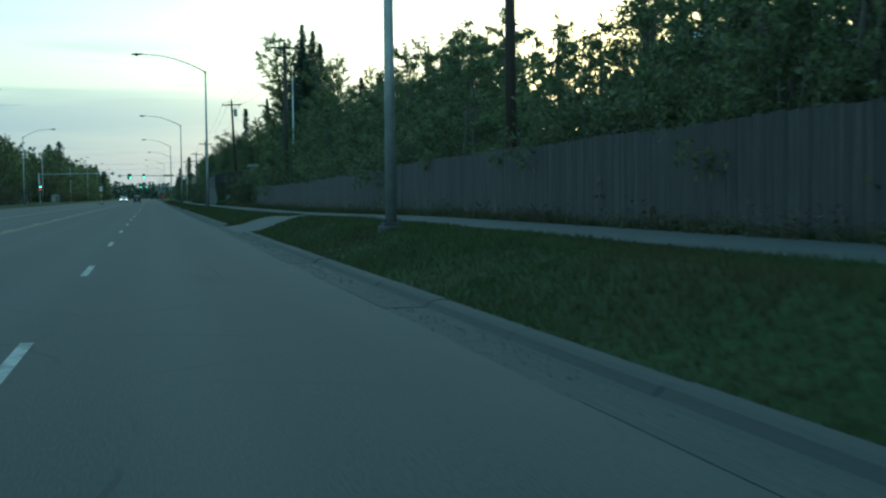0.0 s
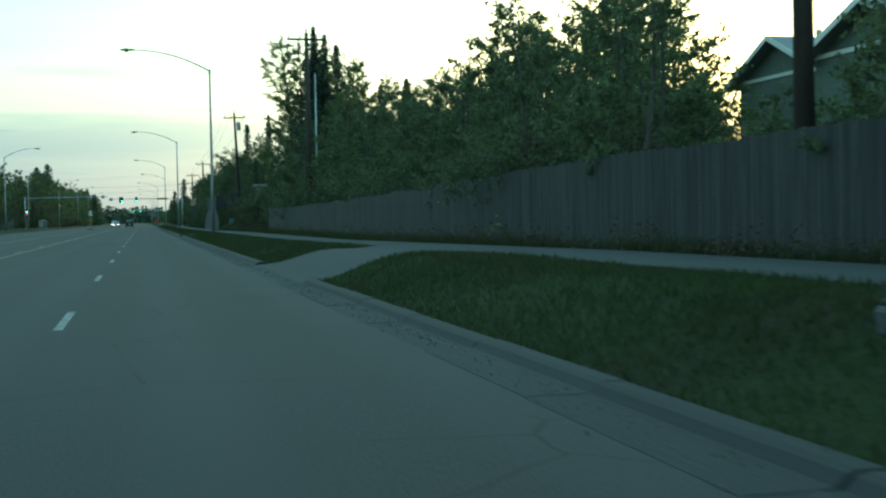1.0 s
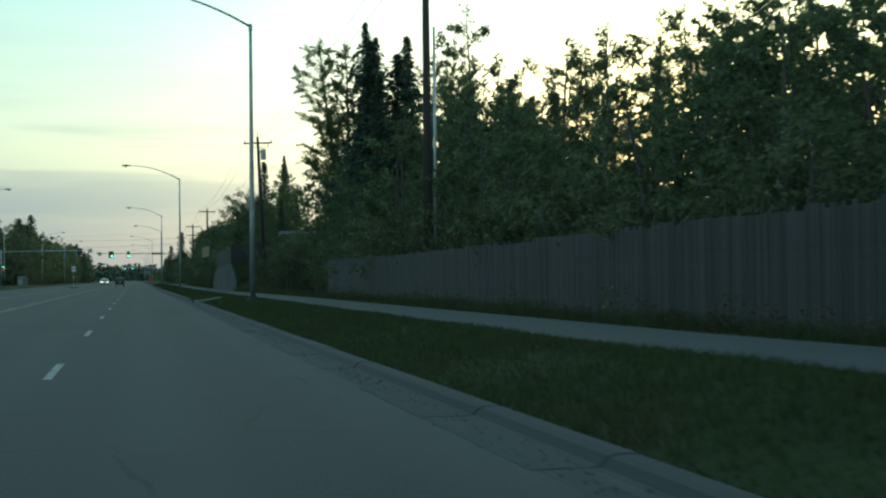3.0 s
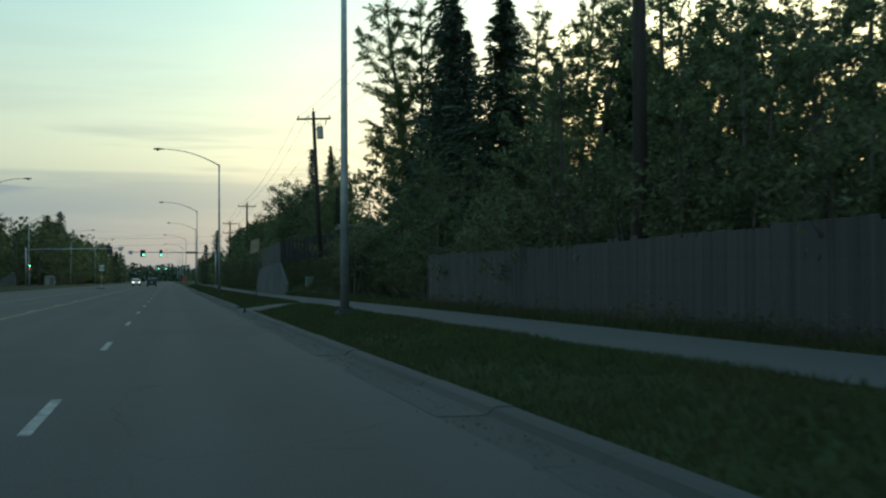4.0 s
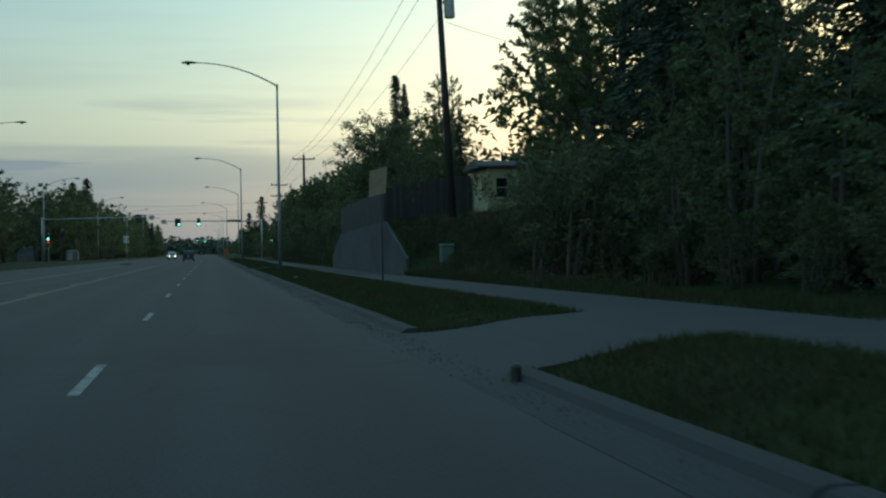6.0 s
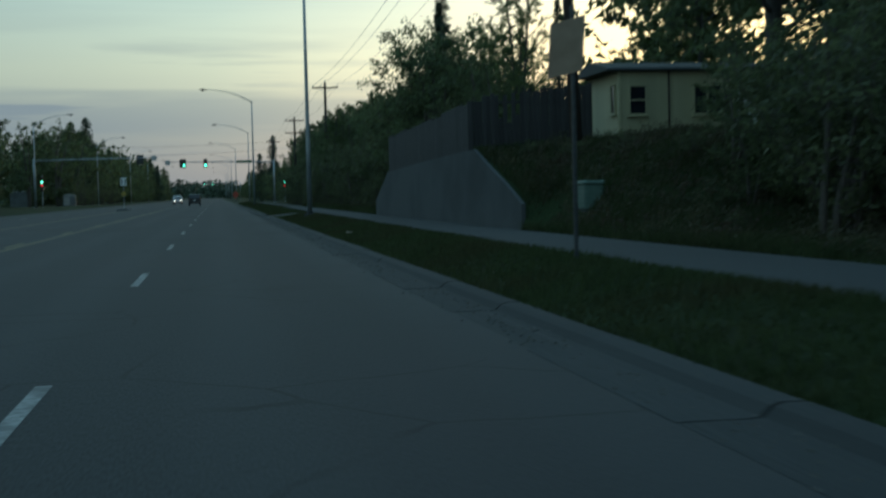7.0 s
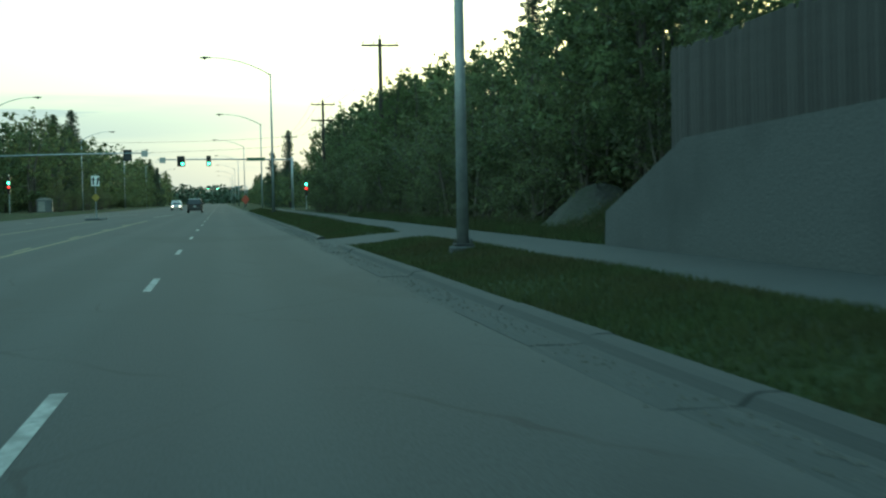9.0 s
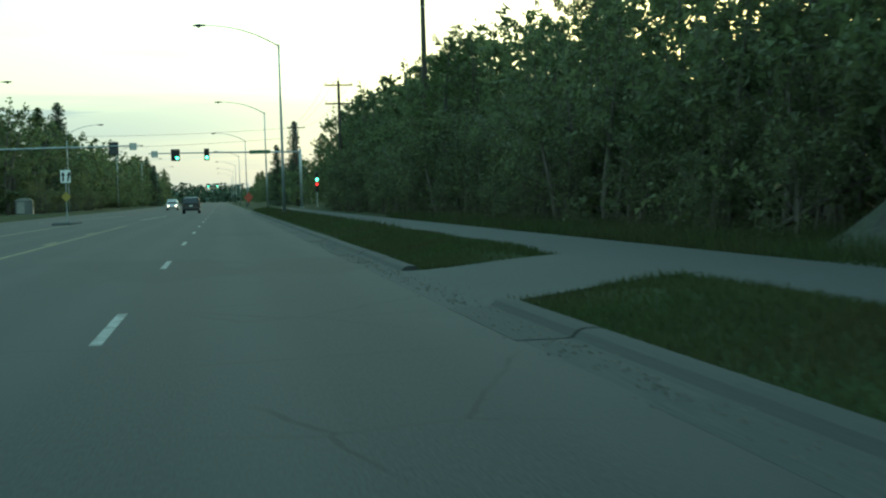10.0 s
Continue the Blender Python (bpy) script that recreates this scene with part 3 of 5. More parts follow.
# side street at the lights
cross = Shape().add([(3.0, 318, 0.004), (3.0, 331, 0.004), (60, 331, 0.30), (60, 318, 0.30)], [(3, 2, 1, 0)])
cross.add([(-17.0, 318, 0.004), (-17.0, 331, 0.004), (-60, 331, 0.30), (-60, 318, 0.30)], [(0, 1, 2, 3)])
thing("side_road", "asphalt side street crossing at the traffic lights", "road", kind="structure", mesh=cross.mesh("side_road", ASPHALT))

# ---------------------------------------------------------------- street lamps


def street_lamp(at, label, height=11.3, reach=4.95, rise=1.4, rz=0.0, group="street lamps along the road"):
    t = thing("street_lamp", label, "street lamp", at=at, rz=rz, group=group)
    part("pole", Shape().tube([(0, 0, 0.0), (0, 0, 3.5), (0, 0, 7.5), (0, 0, height)], [0.115, 0.098, 0.08, 0.062], 14), GALV, t, smooth=True)
    base = Shape().chamfer((0, 0, 0.025), (0.36, 0.36, 0.05), 0.02)
    part("base_plate", base, RUBBER, t)
    part("footing", Shape().tube([(0, 0, -0.45), (0, 0, -0.03), (0, 0, -0.002)], [0.27, 0.27, 0.25], 16), CONCRETE, t)
    bolt = Shape().tube([(0, 0, 0), (0, 0, 0.09)], [0.018, 0.018], 6).mesh("bolt", DARKSTEEL)
    for sx in (-0.14, 0.14):
        for s2 in (-0.14, 0.14):
            b = part("bolt", bolt, DARKSTEEL, t)
            b.location = (sx, s2, 0.045)
    pts, rad = [], []
    for k in range(13):
        u = k / 12
        pts.append((-reach * u, 0, height - 0.06 + rise * (1 - (1 - u) ** 2.1) * 1.0))
        rad.append(0.052 - 0.024 * u)
    part("arm", Shape().tube(pts, rad, 10), GALV, t, smooth=True)
    part("collar", Shape().tube([(0, 0, height - 0.22), (0, 0, height + 0.05)], [0.082, 0.076], 12), GALV, t)
    hz = pts[-1][2]
    head = Shape().tube([(-reach + 0.12, 0, hz), (-reach - 0.10, 0, hz + 0.02), (-reach - 0.45, 0, hz + 0.03), (-reach - 0.78, 0, hz + 0.0), (-reach - 0.86, 0, hz - 0.01)],
                        [0.05, 0.11, 0.15, 0.10, 0.03], 12)
    head.v = [(x, y, hz + (z - hz) * 0.6) for x, y, z in head.v]
    h = part("lamp_head", head, DARKSTEEL, t, smooth=True)
    lens = Shape().tube([(-reach - 0.45, 0, hz - 0.06), (-reach - 0.45, 0, hz - 0.12), (-reach - 0.45, 0, hz - 0.15)], [0.13, 0.11, 0.04], 12)
    part("lens", lens, PANE, h, smooth=True)
    return t


lamp = street_lamp((4.60, 24.3, gz(4.6, 24.3) + 0.08), "tall grey steel street lamp on the grass verge")
for x, y in ((4.52, 103.0), (4.46, 184.4), (4.3, 267.2), (5.4, 330.0), (4.4, 399.9), (4.4, 480), (4.4, 560), (4.4, 640), (4.4, 720)):
    m = copy_thing(lamp, pose(x, y, gz(x, y) + 0.08))
    m.scale.z = {103.0: 0.972, 267.2: 1.028}.get(y, 1.0)
lamp_l = street_lamp((-20.6, 219.5, gz(-20.6, 219.5)), "tall grey steel street lamp across the road", rz=180, reach=4.5)
for x, y, in ((-24.2, 301.8), (-22.0, 369.2), (-20.6, 440), (-20.6, 520), (-20.6, 140), (-20.6, 600)):
    copy_thing(lamp_l, pose(x, y, gz(x, y), 0, 0, 180))

# ---------------------------------------------------------------- power line


def utility_pole(at, label, height, arm_z, transformer=False, second=False, turn=0.0):
    t = thing("utility_pole", label, "utility pole", at=at, rz=turn, group="power line poles")
    part("pole", Shape().tube([(0, 0, -0.4), (0, 0, height * 0.5), (0, 0, height)], [0.19, 0.155, 0.115], 14), POLEWOOD, t, smooth=True)
    for z in ([arm_z, arm_z - 1.6] if second else [arm_z]):
        a = part("crossarm", Shape().chamfer((0, -0.16, z), (2.45, 0.11, 0.13), 0.012), POLEWOOD, t)
        for x in (-1.12, -0.42, 1.12):
            ins = Shape().tube([(x, -0.16, z + 0.06), (x, -0.16, z + 0.12), (x, -0.16, z + 0.15), (x, -0.16, z + 0.20), (x, -0.16, z + 0.26)], [0.02, 0.025, 0.06, 0.045, 0.05], 8)
            part("insulator", ins, INSUL, a)
        br = Shape().tube([(-0.65, -0.17, z - 0.05), (0, -0.17, z - 0.55)], [0.018, 0.018], 6)
        part("brace", br, GALV, t)
        br = Shape().tube([(0.65, -0.17, z - 0.05), (0, -0.17, z - 0.55)], [0.018, 0.018], 6)
        part("brace", br, GALV, t)
    part("top_insulator", Shape().tube([(0, 0, height), (0, 0, height + 0.1), (0, 0, height + 0.16), (0, 0, height + 0.28)], [0.03, 0.03, 0.06, 0.04], 8), INSUL, t)
    if transformer:
        can = Shape().tube([(0.42, -0.02, arm_z - 1.45), (0.42, -0.02, arm_z - 1.4), (0.42, -0.02, arm_z - 0.62), (0.42, -0.02, arm_z - 0.55)], [0.19, 0.24, 0.24, 0.20], 16)
        c = part("transformer", can, SIGNBACK, t, "grey steel transformer can", smooth=False)
        for s in (-0.09, 0.09):
            part("bushing", Shape().tube([(0.42 + s, -0.02, arm_z - 0.56), (0.42 + s, -0.02, arm_z - 0.34)], [0.045, 0.03], 8), INSUL, c)
        part("bracket", Shape().box((0.16, -0.02, arm_z - 0.75), (0.2, 0.12, 0.08)), DARKSTEEL, t)
        part("cutout", Shape().tube([(0.86, -0.18, arm_z - 0.08), (0.84, -0.2, arm_z - 0.45)], [0.035, 0.035], 8), INSUL, t)
    return t


POLES = [(10.57, 36.1, 12.9, 12.3), (10.3, 96.8, 13.05, 12.62), (10.2, 160.4, 13.2, 12.65), (10.5, 243.0, 11.75, 11.3), (10.35, 288.0, 11.3, 10.9), (10.4, 352.0, 11.3, 10.9)]
for k, (x, y, h, a) in enumerate(POLES):
    up_pole = utility_pole((x, y, gz(x, y)), "brown wooden power pole with crossarm" + (" and grey transformer" if k == 2 else " and double arms" if k == 4 else ""), h - gz(x, y), a - gz(x, y), k == 2, k == 4)
    if k == 2:
        up_pole.matrix_basis = pose(x + 0.52, y, gz(x + 0.52, y), 0, -2.5, 0)
POLES = [(10.5, -28.0, 12.9, 12.3)] + POLES
for (xa, ya, ha, aa), (xb, yb, hb, ab) in zip(POLES, POLES[1:]):
    for dx, up_a, up_b in ((-1.12, aa + 0.25, ab + 0.25), (-0.42, aa + 0.25, ab + 0.25), (1.12, aa + 0.25, ab + 0.25)):
        pts = []
        for k in range(17):
            u = k / 16
            pts.append((xa + dx + (xb - xa) * u, ya - 0.16 + (yb - ya) * u, up_a + (up_b - up_a) * u - (0.014 * (yb - ya)) * 4 * u * (1 - u)))
        thing("power_line", "thin dark overhead power line between wooden poles", "cable", mesh=Shape().tube(pts, [0.011] * 17, 5).mesh("power_line", WIRE))
pts = [(10.55 + 9.5 * u, 160.3 - 9.0 * u, 11.2 - 3.4 * u - 2.0 * u * (1 - u)) for u in [k / 10 for k in range(11)]]
thing("power_line", "thin service cable dropping from the transformer", "cable", mesh=Shape().tube(pts, [0.010] * 11, 5).mesh("power_line", WIRE))
for z0, z1 in ((10.95, 11.1), (9.6, 9.4)):
    pts = [(10.3 - 42.3 * u, 352.0 + 5 * u, z0 + (z1 - z0) * u - 2.4 * u * (1 - u)) for u in [k / 16 for k in range(17)]]
    thing("power_line", "thin dark cable crossing over the road", "cable", mesh=Shape().tube(pts, [0.018] * 17, 5).mesh("power_line", WIRE))
utility_pole((-32.0, 357.0, gz(-32.0, 357.0)), "brown wooden power pole across the road", 11.6, 11.1)
# slim steel pole by the second wooden pole
sp = thing("steel_pole", "slim pale steel pole standing in the bushes", "pole", at=(11.1, 98.9, gz(11.1, 98.9)))
part("shaft", Shape().tube([(0, 0, -0.3), (0, 0, 5), (0, 0, 10.4)], [0.075, 0.062, 0.045], 12), GALV, sp, smooth=True)
part("cap", Shape().tube([(0, 0, 10.4), (0, 0, 10.46)], [0.06, 0.03], 12), GALV, sp)

# ---------------------------------------------------------------- traffic lights


def signal_head(parent, x, y, z, face=-1, on=("off", "off", "green"), double=False, plate=True):
    """Three lenses in a column, or one over two pairs, before a black back plate."""
    back = y - face * 0.10
    if double:
        body = Shape().prism([(x - 0.36, z - 0.54), (x + 0.36, z - 0.54), (x + 0.36, z + 0.16), (x + 0.19, z + 0.36), (x + 0.19, z + 0.54), (x - 0.19, z + 0.54), (x - 0.19, z + 0.36), (x - 0.36, z + 0.16)], "y", y - 0.11, y + 0.11)
        spots = [(0.0, 0.34, on[0]), (-0.18, 0.0, "off"), (0.18, 0.0, on[1]), (-0.18, -0.34, "off"), (0.18, -0.34, on[2])]
    else:
        body = Shape().chamfer((x, y, z), (0.36, 0.22, 1.08), 0.03)
        spots = [(0.0, 0.34 - 0.34 * k, state) for k, state in enumerate(on)]
    h = part("signal_head", body, DARKSTEEL, parent)
    wide = 1.0 if double else 0.58
    if plate:
        part("back_plate", Shape().chamfer((x, back, z), (wide, 0.015, 1.36), 0.006), BLACK, h)
    for dx, dz, state in spots:
        xx, zz = x + dx, z + dz
        lens = Shape().tube([(xx, y + face * 0.112, zz), (xx, y + face * 0.14, zz), (xx, y + face * 0.15, zz)], [0.15, 0.135, 0.05], 16)
        part("lens", lens, {"off": LENSOFF, "green": GREENLIGHT, "red": REDLIGHT}[state], h)
        vis = Shape()
        ring = []
        for i in range(13):
            a = math.radians(-30 + 240 * i / 12)
            ring.append((0.165 * math.cos(a), 0.165 * math.sin(a)))
        for d, k in ((0.11, 1.0), (0.33, 0.96)):
            vis.v += [(xx + u * k, y + face * d, zz + v * k) for u, v in ring]
        vis.f = [(i, i + 1, 14 + i, 13 + i) for i in range(12)]
        part("visor", vis, BLACK, h, neat=False)
    return h


def mast(at, label, reach, arm_z, side, signals, plates, lum=False):
    """A signal mast: a pole with one long arm over the road. side: -1 when the arm runs to the left."""
    t = thing("signal_mast", label, "traffic light", at=at)
    part("pole", Shape().tube([(0, 0, -0.2), (0, 0, arm_z * 0.6), (0, 0, arm_z + 0.35)], [0.17, 0.15, 0.135], 14), GALV, t, smooth=True)
    part("base_plate", Shape().chamfer((0, 0, 0.04), (0.5, 0.5, 0.08), 0.03), GALV, t)
    part("arm", Shape().tube([(0, 0, arm_z), (side * reach * 0.5, 0, arm_z + 0.14), (side * reach, 0, arm_z + 0.20)], [0.12, 0.09, 0.06], 12), GALV, t, smooth=True)
    for x, face, on in signals:
        signal_head(t, x - at[0], face * 0.02 - (0.2 if face < 0 else -0.2), arm_z - 0.05, face, on, x == signals[0][0])
    for x, w, hgt, m, nm in plates:
        part(nm, Shape().chamfer((x - at[0], -0.14, arm_z + 0.1), (w, 0.02, hgt), 0.008), m, t)
    return t


G = ("off", "off", "green")
mast((9.3, 327.0, gz(9.3, 327) - 0.0), "grey steel signal mast with two green traffic lights over the road", 17.4, 6.55, -1,
     [(-5.05, -1, G), (-1.5, -1, G)], [(-7.4, 0.75, 0.75, SIGNBACK, "plate"), (4.6, 2.4, 0.42, SIGNGREEN, "street_name_board")])
mast((-26.0, 314.0, gz(-26, 314)), "grey steel signal mast seen from behind across the road", 17.8, 6.8, 1,
     [(-10.9, 1, ("red", "off", "off"))], [(-8.9, 0.75, 0.75, SIGNBACK, "plate")])
mast((9.3, 620.0, 0), "distant steel signal mast with green traffic lights", 16.0, 6.6, -1, [(-4.6, -1, G), (-1.2, -1, G)], [])


def post_signal(at, label, height):
    t = thing("signal_post", label, "traffic light", at=at)
    part("post", Shape().tube([(0, 0, -0.2), (0, 0, height)], [0.06, 0.055], 10), GALV, t)
    signal_head(t, 0, -0.2, height - 0.75, -1, G, plate=False)
    signal_head(t, 0, -0.2, height - 1.95, -1, ("red", "off", "off"), plate=False)
    return t


post_signal((-26.9, 329.0, gz(-26.9, 329)), "signal post with green and red lights by the crossing", 5.0)
post_signal((10.75, 322.0, gz(10.75, 322)), "signal post with green and red lights beside the bushes", 4.2)

# ---------------------------------------------------------------- signs and boxes
s = thing("road_sign", "white lane sign over a small yellow marker on a post", "road sign", at=(-9.7, 262.0, 0.0))
part("island", Shape().chamfer((0, 0, 0.04), (1.2, 6.0, 0.24), 0.08), CONCRETE, s)
part("post", Shape().tube([(0, 0, 0.1), (0, 0, 3.6)], [0.04, 0.035], 8), GALV, s)
plate = part("plate", Shape().chamfer((0, -0.05, 3.05), (0.62, 0.02, 0.80), 0.008), SIGNWHITE, s)
for sx, lean in ((-0.15, 0.0), (0.13, 0.18)):
    arrow = Shape().add([(sx - 0.055, -0.066, 2.74), (sx + 0.055, -0.066, 2.74), (sx + 0.055 + lean * 0.4, -0.066, 3.10), (sx - 0.055 + lean * 0.4, -0.066, 3.10)], [(0, 1, 2, 3)])
    arrow.add([(sx - 0.13 + lean * 0.4, -0.066, 3.10), (sx + 0.13 + lean * 0.4, -0.066, 3.10), (sx + lean * 0.6, -0.066, 3.38)], [(0, 1, 2)])
    part("arrow", arrow, BLACK, plate, neat=False)
part("marker", Shape().prism([(-0.32, 1.75), (0, 1.43), (0.32, 1.75), (0, 2.07)], "y", -0.06, -0.04), SIGNYELLOW, s)

s = thing("road_sign", "dull brown sign plate on a thin steel post", "road sign", at=(4.80, 140.5, gz(4.80, 140.5)))
part("post", Shape().chamfer((0, 0, 1.6), (0.05, 0.05, 3.6), 0.006), DARKSTEEL, s)
part("plate", Shape().prism([(-0.36, 2.42), (0.12, 2.53), (0.17, 3.27), (-0.31, 3.14)], "y", -0.042, -0.030), TANPLATE, s, "dull brown sign plate bent askew")

c = thing("utility_cabinet", "ribbed green steel utility box on the bank", "cabinet", at=(9.28, 154.4, 0.88), rz=-4)
body = part("body", Shape().chamfer((0, 0, 0.14), (0.50, 0.74, 0.62), 0.05), CABGREEN, c)
part("lid", Shape().chamfer((0, 0, 0.485), (0.56, 0.80, 0.08), 0.035), CABGREEN, c)
for z in (0.02, 0.13, 0.24, 0.35):
    part("rib", Shape().chamfer((0, 0, z), (0.52, 0.76, 0.04), 0.012), CABGREEN, c)
part("plinth", Shape().box((0, 0, -0.40), (0.46, 0.70, 0.5)), CONCRETE, c)

c = thing("equipment_cabinet", "grey equipment cabinet by the far crossing", "cabinet", at=(-24.4, 343.0, gz(-24.4, 343)))
part("body", Shape().chamfer((0, 0, 0.85), (2.1, 0.9, 1.7), 0.05), CABGREY, c)
part("roof", Shape().prism([(-1.15, 1.702), (1.15, 1.702), (0.5, 2.05), (-0.5, 2.05)], "y", -0.5, 0.5), SIGNBACK, c)
part("door", Shape().box((-0.4, -0.46, 0.85), (0.9, 0.03, 1.4)), SIGNBACK, c)
c = thing("equipment_cabinet", "tall grey cabinet standing by the far trees", "cabinet", at=(-33.5, 350.0, gz(-33.5, 350)))
part("body", Shape().chamfer((0, 0, 1.3), (3.0, 1.6, 2.6), 0.06), CABGREY, c)
part("roof", Shape().chamfer((0, 0, 2.67), (3.3, 1.9, 0.12), 0.05), SIGNBACK, c)

o = thing("warning_sign", "orange roadwork sign on a stand at the road edge", "road sign", at=(3.1, 326.0, 0.0))
part("plate", Shape().prism([(-0.5, 1.5), (0, 0.85), (0.5, 1.5), (0, 2.15)], "y", -0.03, 0.0), ORANGE, o)
for sx in (-0.45, 0.45):
    part("leg", Shape().tube([(0, 0.02, 0.9), (sx, 0.3, 0.0)], [0.02, 0.02], 6), DARKSTEEL, o)
    part("leg", Shape().tube([(0, 0.02, 0.9), (sx, -0.3, 0.0)], [0.02, 0.02], 6), DARKSTEEL, o)
# small dark marker post at the road edge
d = thing("marker_post", "short dark stub post at the verge corner", "post", at=(2.78, 117.3, 0.0))
part("stub", Shape().tube([(0, 0, -0.05), (0, 0, 0.14), (0, 0, 0.17)], [0.055, 0.05, 0.03], 10), BLACK, d)
d = thing("fallen_board", "pale weathered board lying in the verge grass", "board", at=(3.70, 159.16, gz(3.70, 159.16) + 0.06), rz=19)
part("plank", Shape().chamfer((0, 0, 0.03), (0.07, 0.37, 0.025), 0.006), PALEWOOD, d)
part("splinter", Shape().prism([(-0.02, 0.0), (0.012, 0.0), (0.0, 0.018)], "y", 0.05, 0.2), PALEWOOD, d)
# ---------------------------------------------------------------- houses


def window(parent, x, y, z, w, h, face, m=TRIMWHITE, barred=True):
    """A window on a wall: face is 'y' (looking to -y) or 'x' (looking to -x)."""
    fr = Shape()
    b = 0.05
    bars = [(0, h / 2 - b / 2, w, b), (0, -h / 2 + b / 2, w, b), (-w / 2 + b / 2, 0, b, h - 2 * b), (w / 2 - b / 2, 0, b, h - 2 * b), (0, 0, w - 2 * b, 0.04)][:5 if barred else 4]
    for u, v, ww, hh in bars:
        if face == "y":
            fr.box((x + u, y - 0.03, z + v), (ww, 0.06, hh))
        else:
            fr.box((x - 0.03, y + u, z + v), (0.06, ww, hh))
    win = part("window", fr, m, parent)
    pane = Shape().box((x, y - 0.012, z), (w - 0.1, 0.02, h - 0.1)) if face == "y" else Shape().box((x - 0.012, y, z), (0.02, w - 0.1, h - 0.1))
    part("pane", pane, PANE, win)
    sill = Shape().box((x, y - 0.06, z - h / 2 - 0.03), (w + 0.12, 0.12, 0.05)) if face == "y" else Shape().box((x - 0.06, y, z - h / 2 - 0.03), (0.12, w + 0.12, 0.05))
    part("sill", sill, m, win)


HX, HY, HZ = 13.05, 163.3, 2.74
hm = thing("mobile_home", "pale yellow lap-sided mobile home with white trim on a bank", "house", at=(0, 0, 0))
LONG, DEEP, TALL = 15.0, 3.15, 2.25
part("wall", Shape().box((HX + LONG / 2, HY + DEEP / 2, HZ + TALL / 2), (LONG, DEEP, TALL)), SIDING, hm)
lap_y = Shape().prism([(HY - 0.001, 0.0), (HY - 0.028, 0.0), (HY - 0.006, 0.115), (HY - 0.001, 0.115)], "x", HX, HX + LONG).mesh("lap_board", SIDING)
lap_x = Shape().prism([(HX - 0.001, 0.0), (HX - 0.028, 0.0), (HX - 0.006, 0.115), (HX - 0.001, 0.115)], "y", HY, HY + DEEP).mesh("lap_board", SIDING)
for k in range(19):
    for me in (tidy(lap_y) if k == 0 else lap_y, tidy(lap_x) if k == 0 else lap_x):
        b = part("lap_board", me, SIDING, hm)
        b.location = (0, 0, HZ + 0.03 + 0.115 * k)
part("skirting", Shape().box((HX + LONG / 2, HY + DEEP / 2, HZ - 0.25), (LONG - 0.1, DEEP - 0.1, 0.5)), SIGNBACK, hm)
for x, y in ((HX - 0.02, HY - 0.02), (HX - 0.02, HY + DEEP + 0.02)):
    part("corner_trim", Shape().chamfer((x, y, HZ + TALL / 2), (0.10, 0.10, TALL), 0.01), SIDING, hm)
roof = part("roof", Shape().prism([(HY - 0.14, HZ + TALL + 0.004), (HY + DEEP + 0.35, HZ + TALL + 0.004), (HY + DEEP + 0.35, HZ + TALL + 0.1), (HY + DEEP / 2, HZ + TALL + 0.42), (HY - 0.14, HZ + TALL + 0.1)],
                                  "x", HX - 0.5, HX + LONG + 0.4), DARKROOF, hm, "low dark shingle roof")
part("gutter", Shape().tube([(HX - 0.5, HY - 0.19, HZ + TALL + 0.03), (HX + LONG + 0.4, HY - 0.19, HZ + TALL + 0.03)], [0.05, 0.05], 8), DARKSTEEL, roof)
for x in (HX + 0.60, HX + 3.0, HX + 5.9, HX + 9.5):
    window(hm, x, HY - 0.02, HZ + 1.30, 0.62 if x < HX + 1 else 1.0, 0.98, "y", SIDING, x < HX + 1)
    if x > HX + 1:
        part("mullion", Shape().chamfer((x, HY - 0.04, HZ + 1.30), (0.07, 0.06, 0.9), 0.01), SIDING, hm)
window(hm, HX - 0.02, HY + 0.56, HZ + 1.36, 0.46, 0.98, "x", SIDING, False)
part("downpipe", Shape().tube([(HX + 1.66, HY - 0.07, HZ), (HX + 1.66, HY - 0.07, HZ + TALL)], [0.035, 0.035], 8), POLEWOOD, hm, "rust-brown downpipe")
part("door", Shape().box((HX + 4.4, HY - 0.02, HZ + 1.02), (0.9, 0.05, 2.0)), TRIMWHITE, hm)


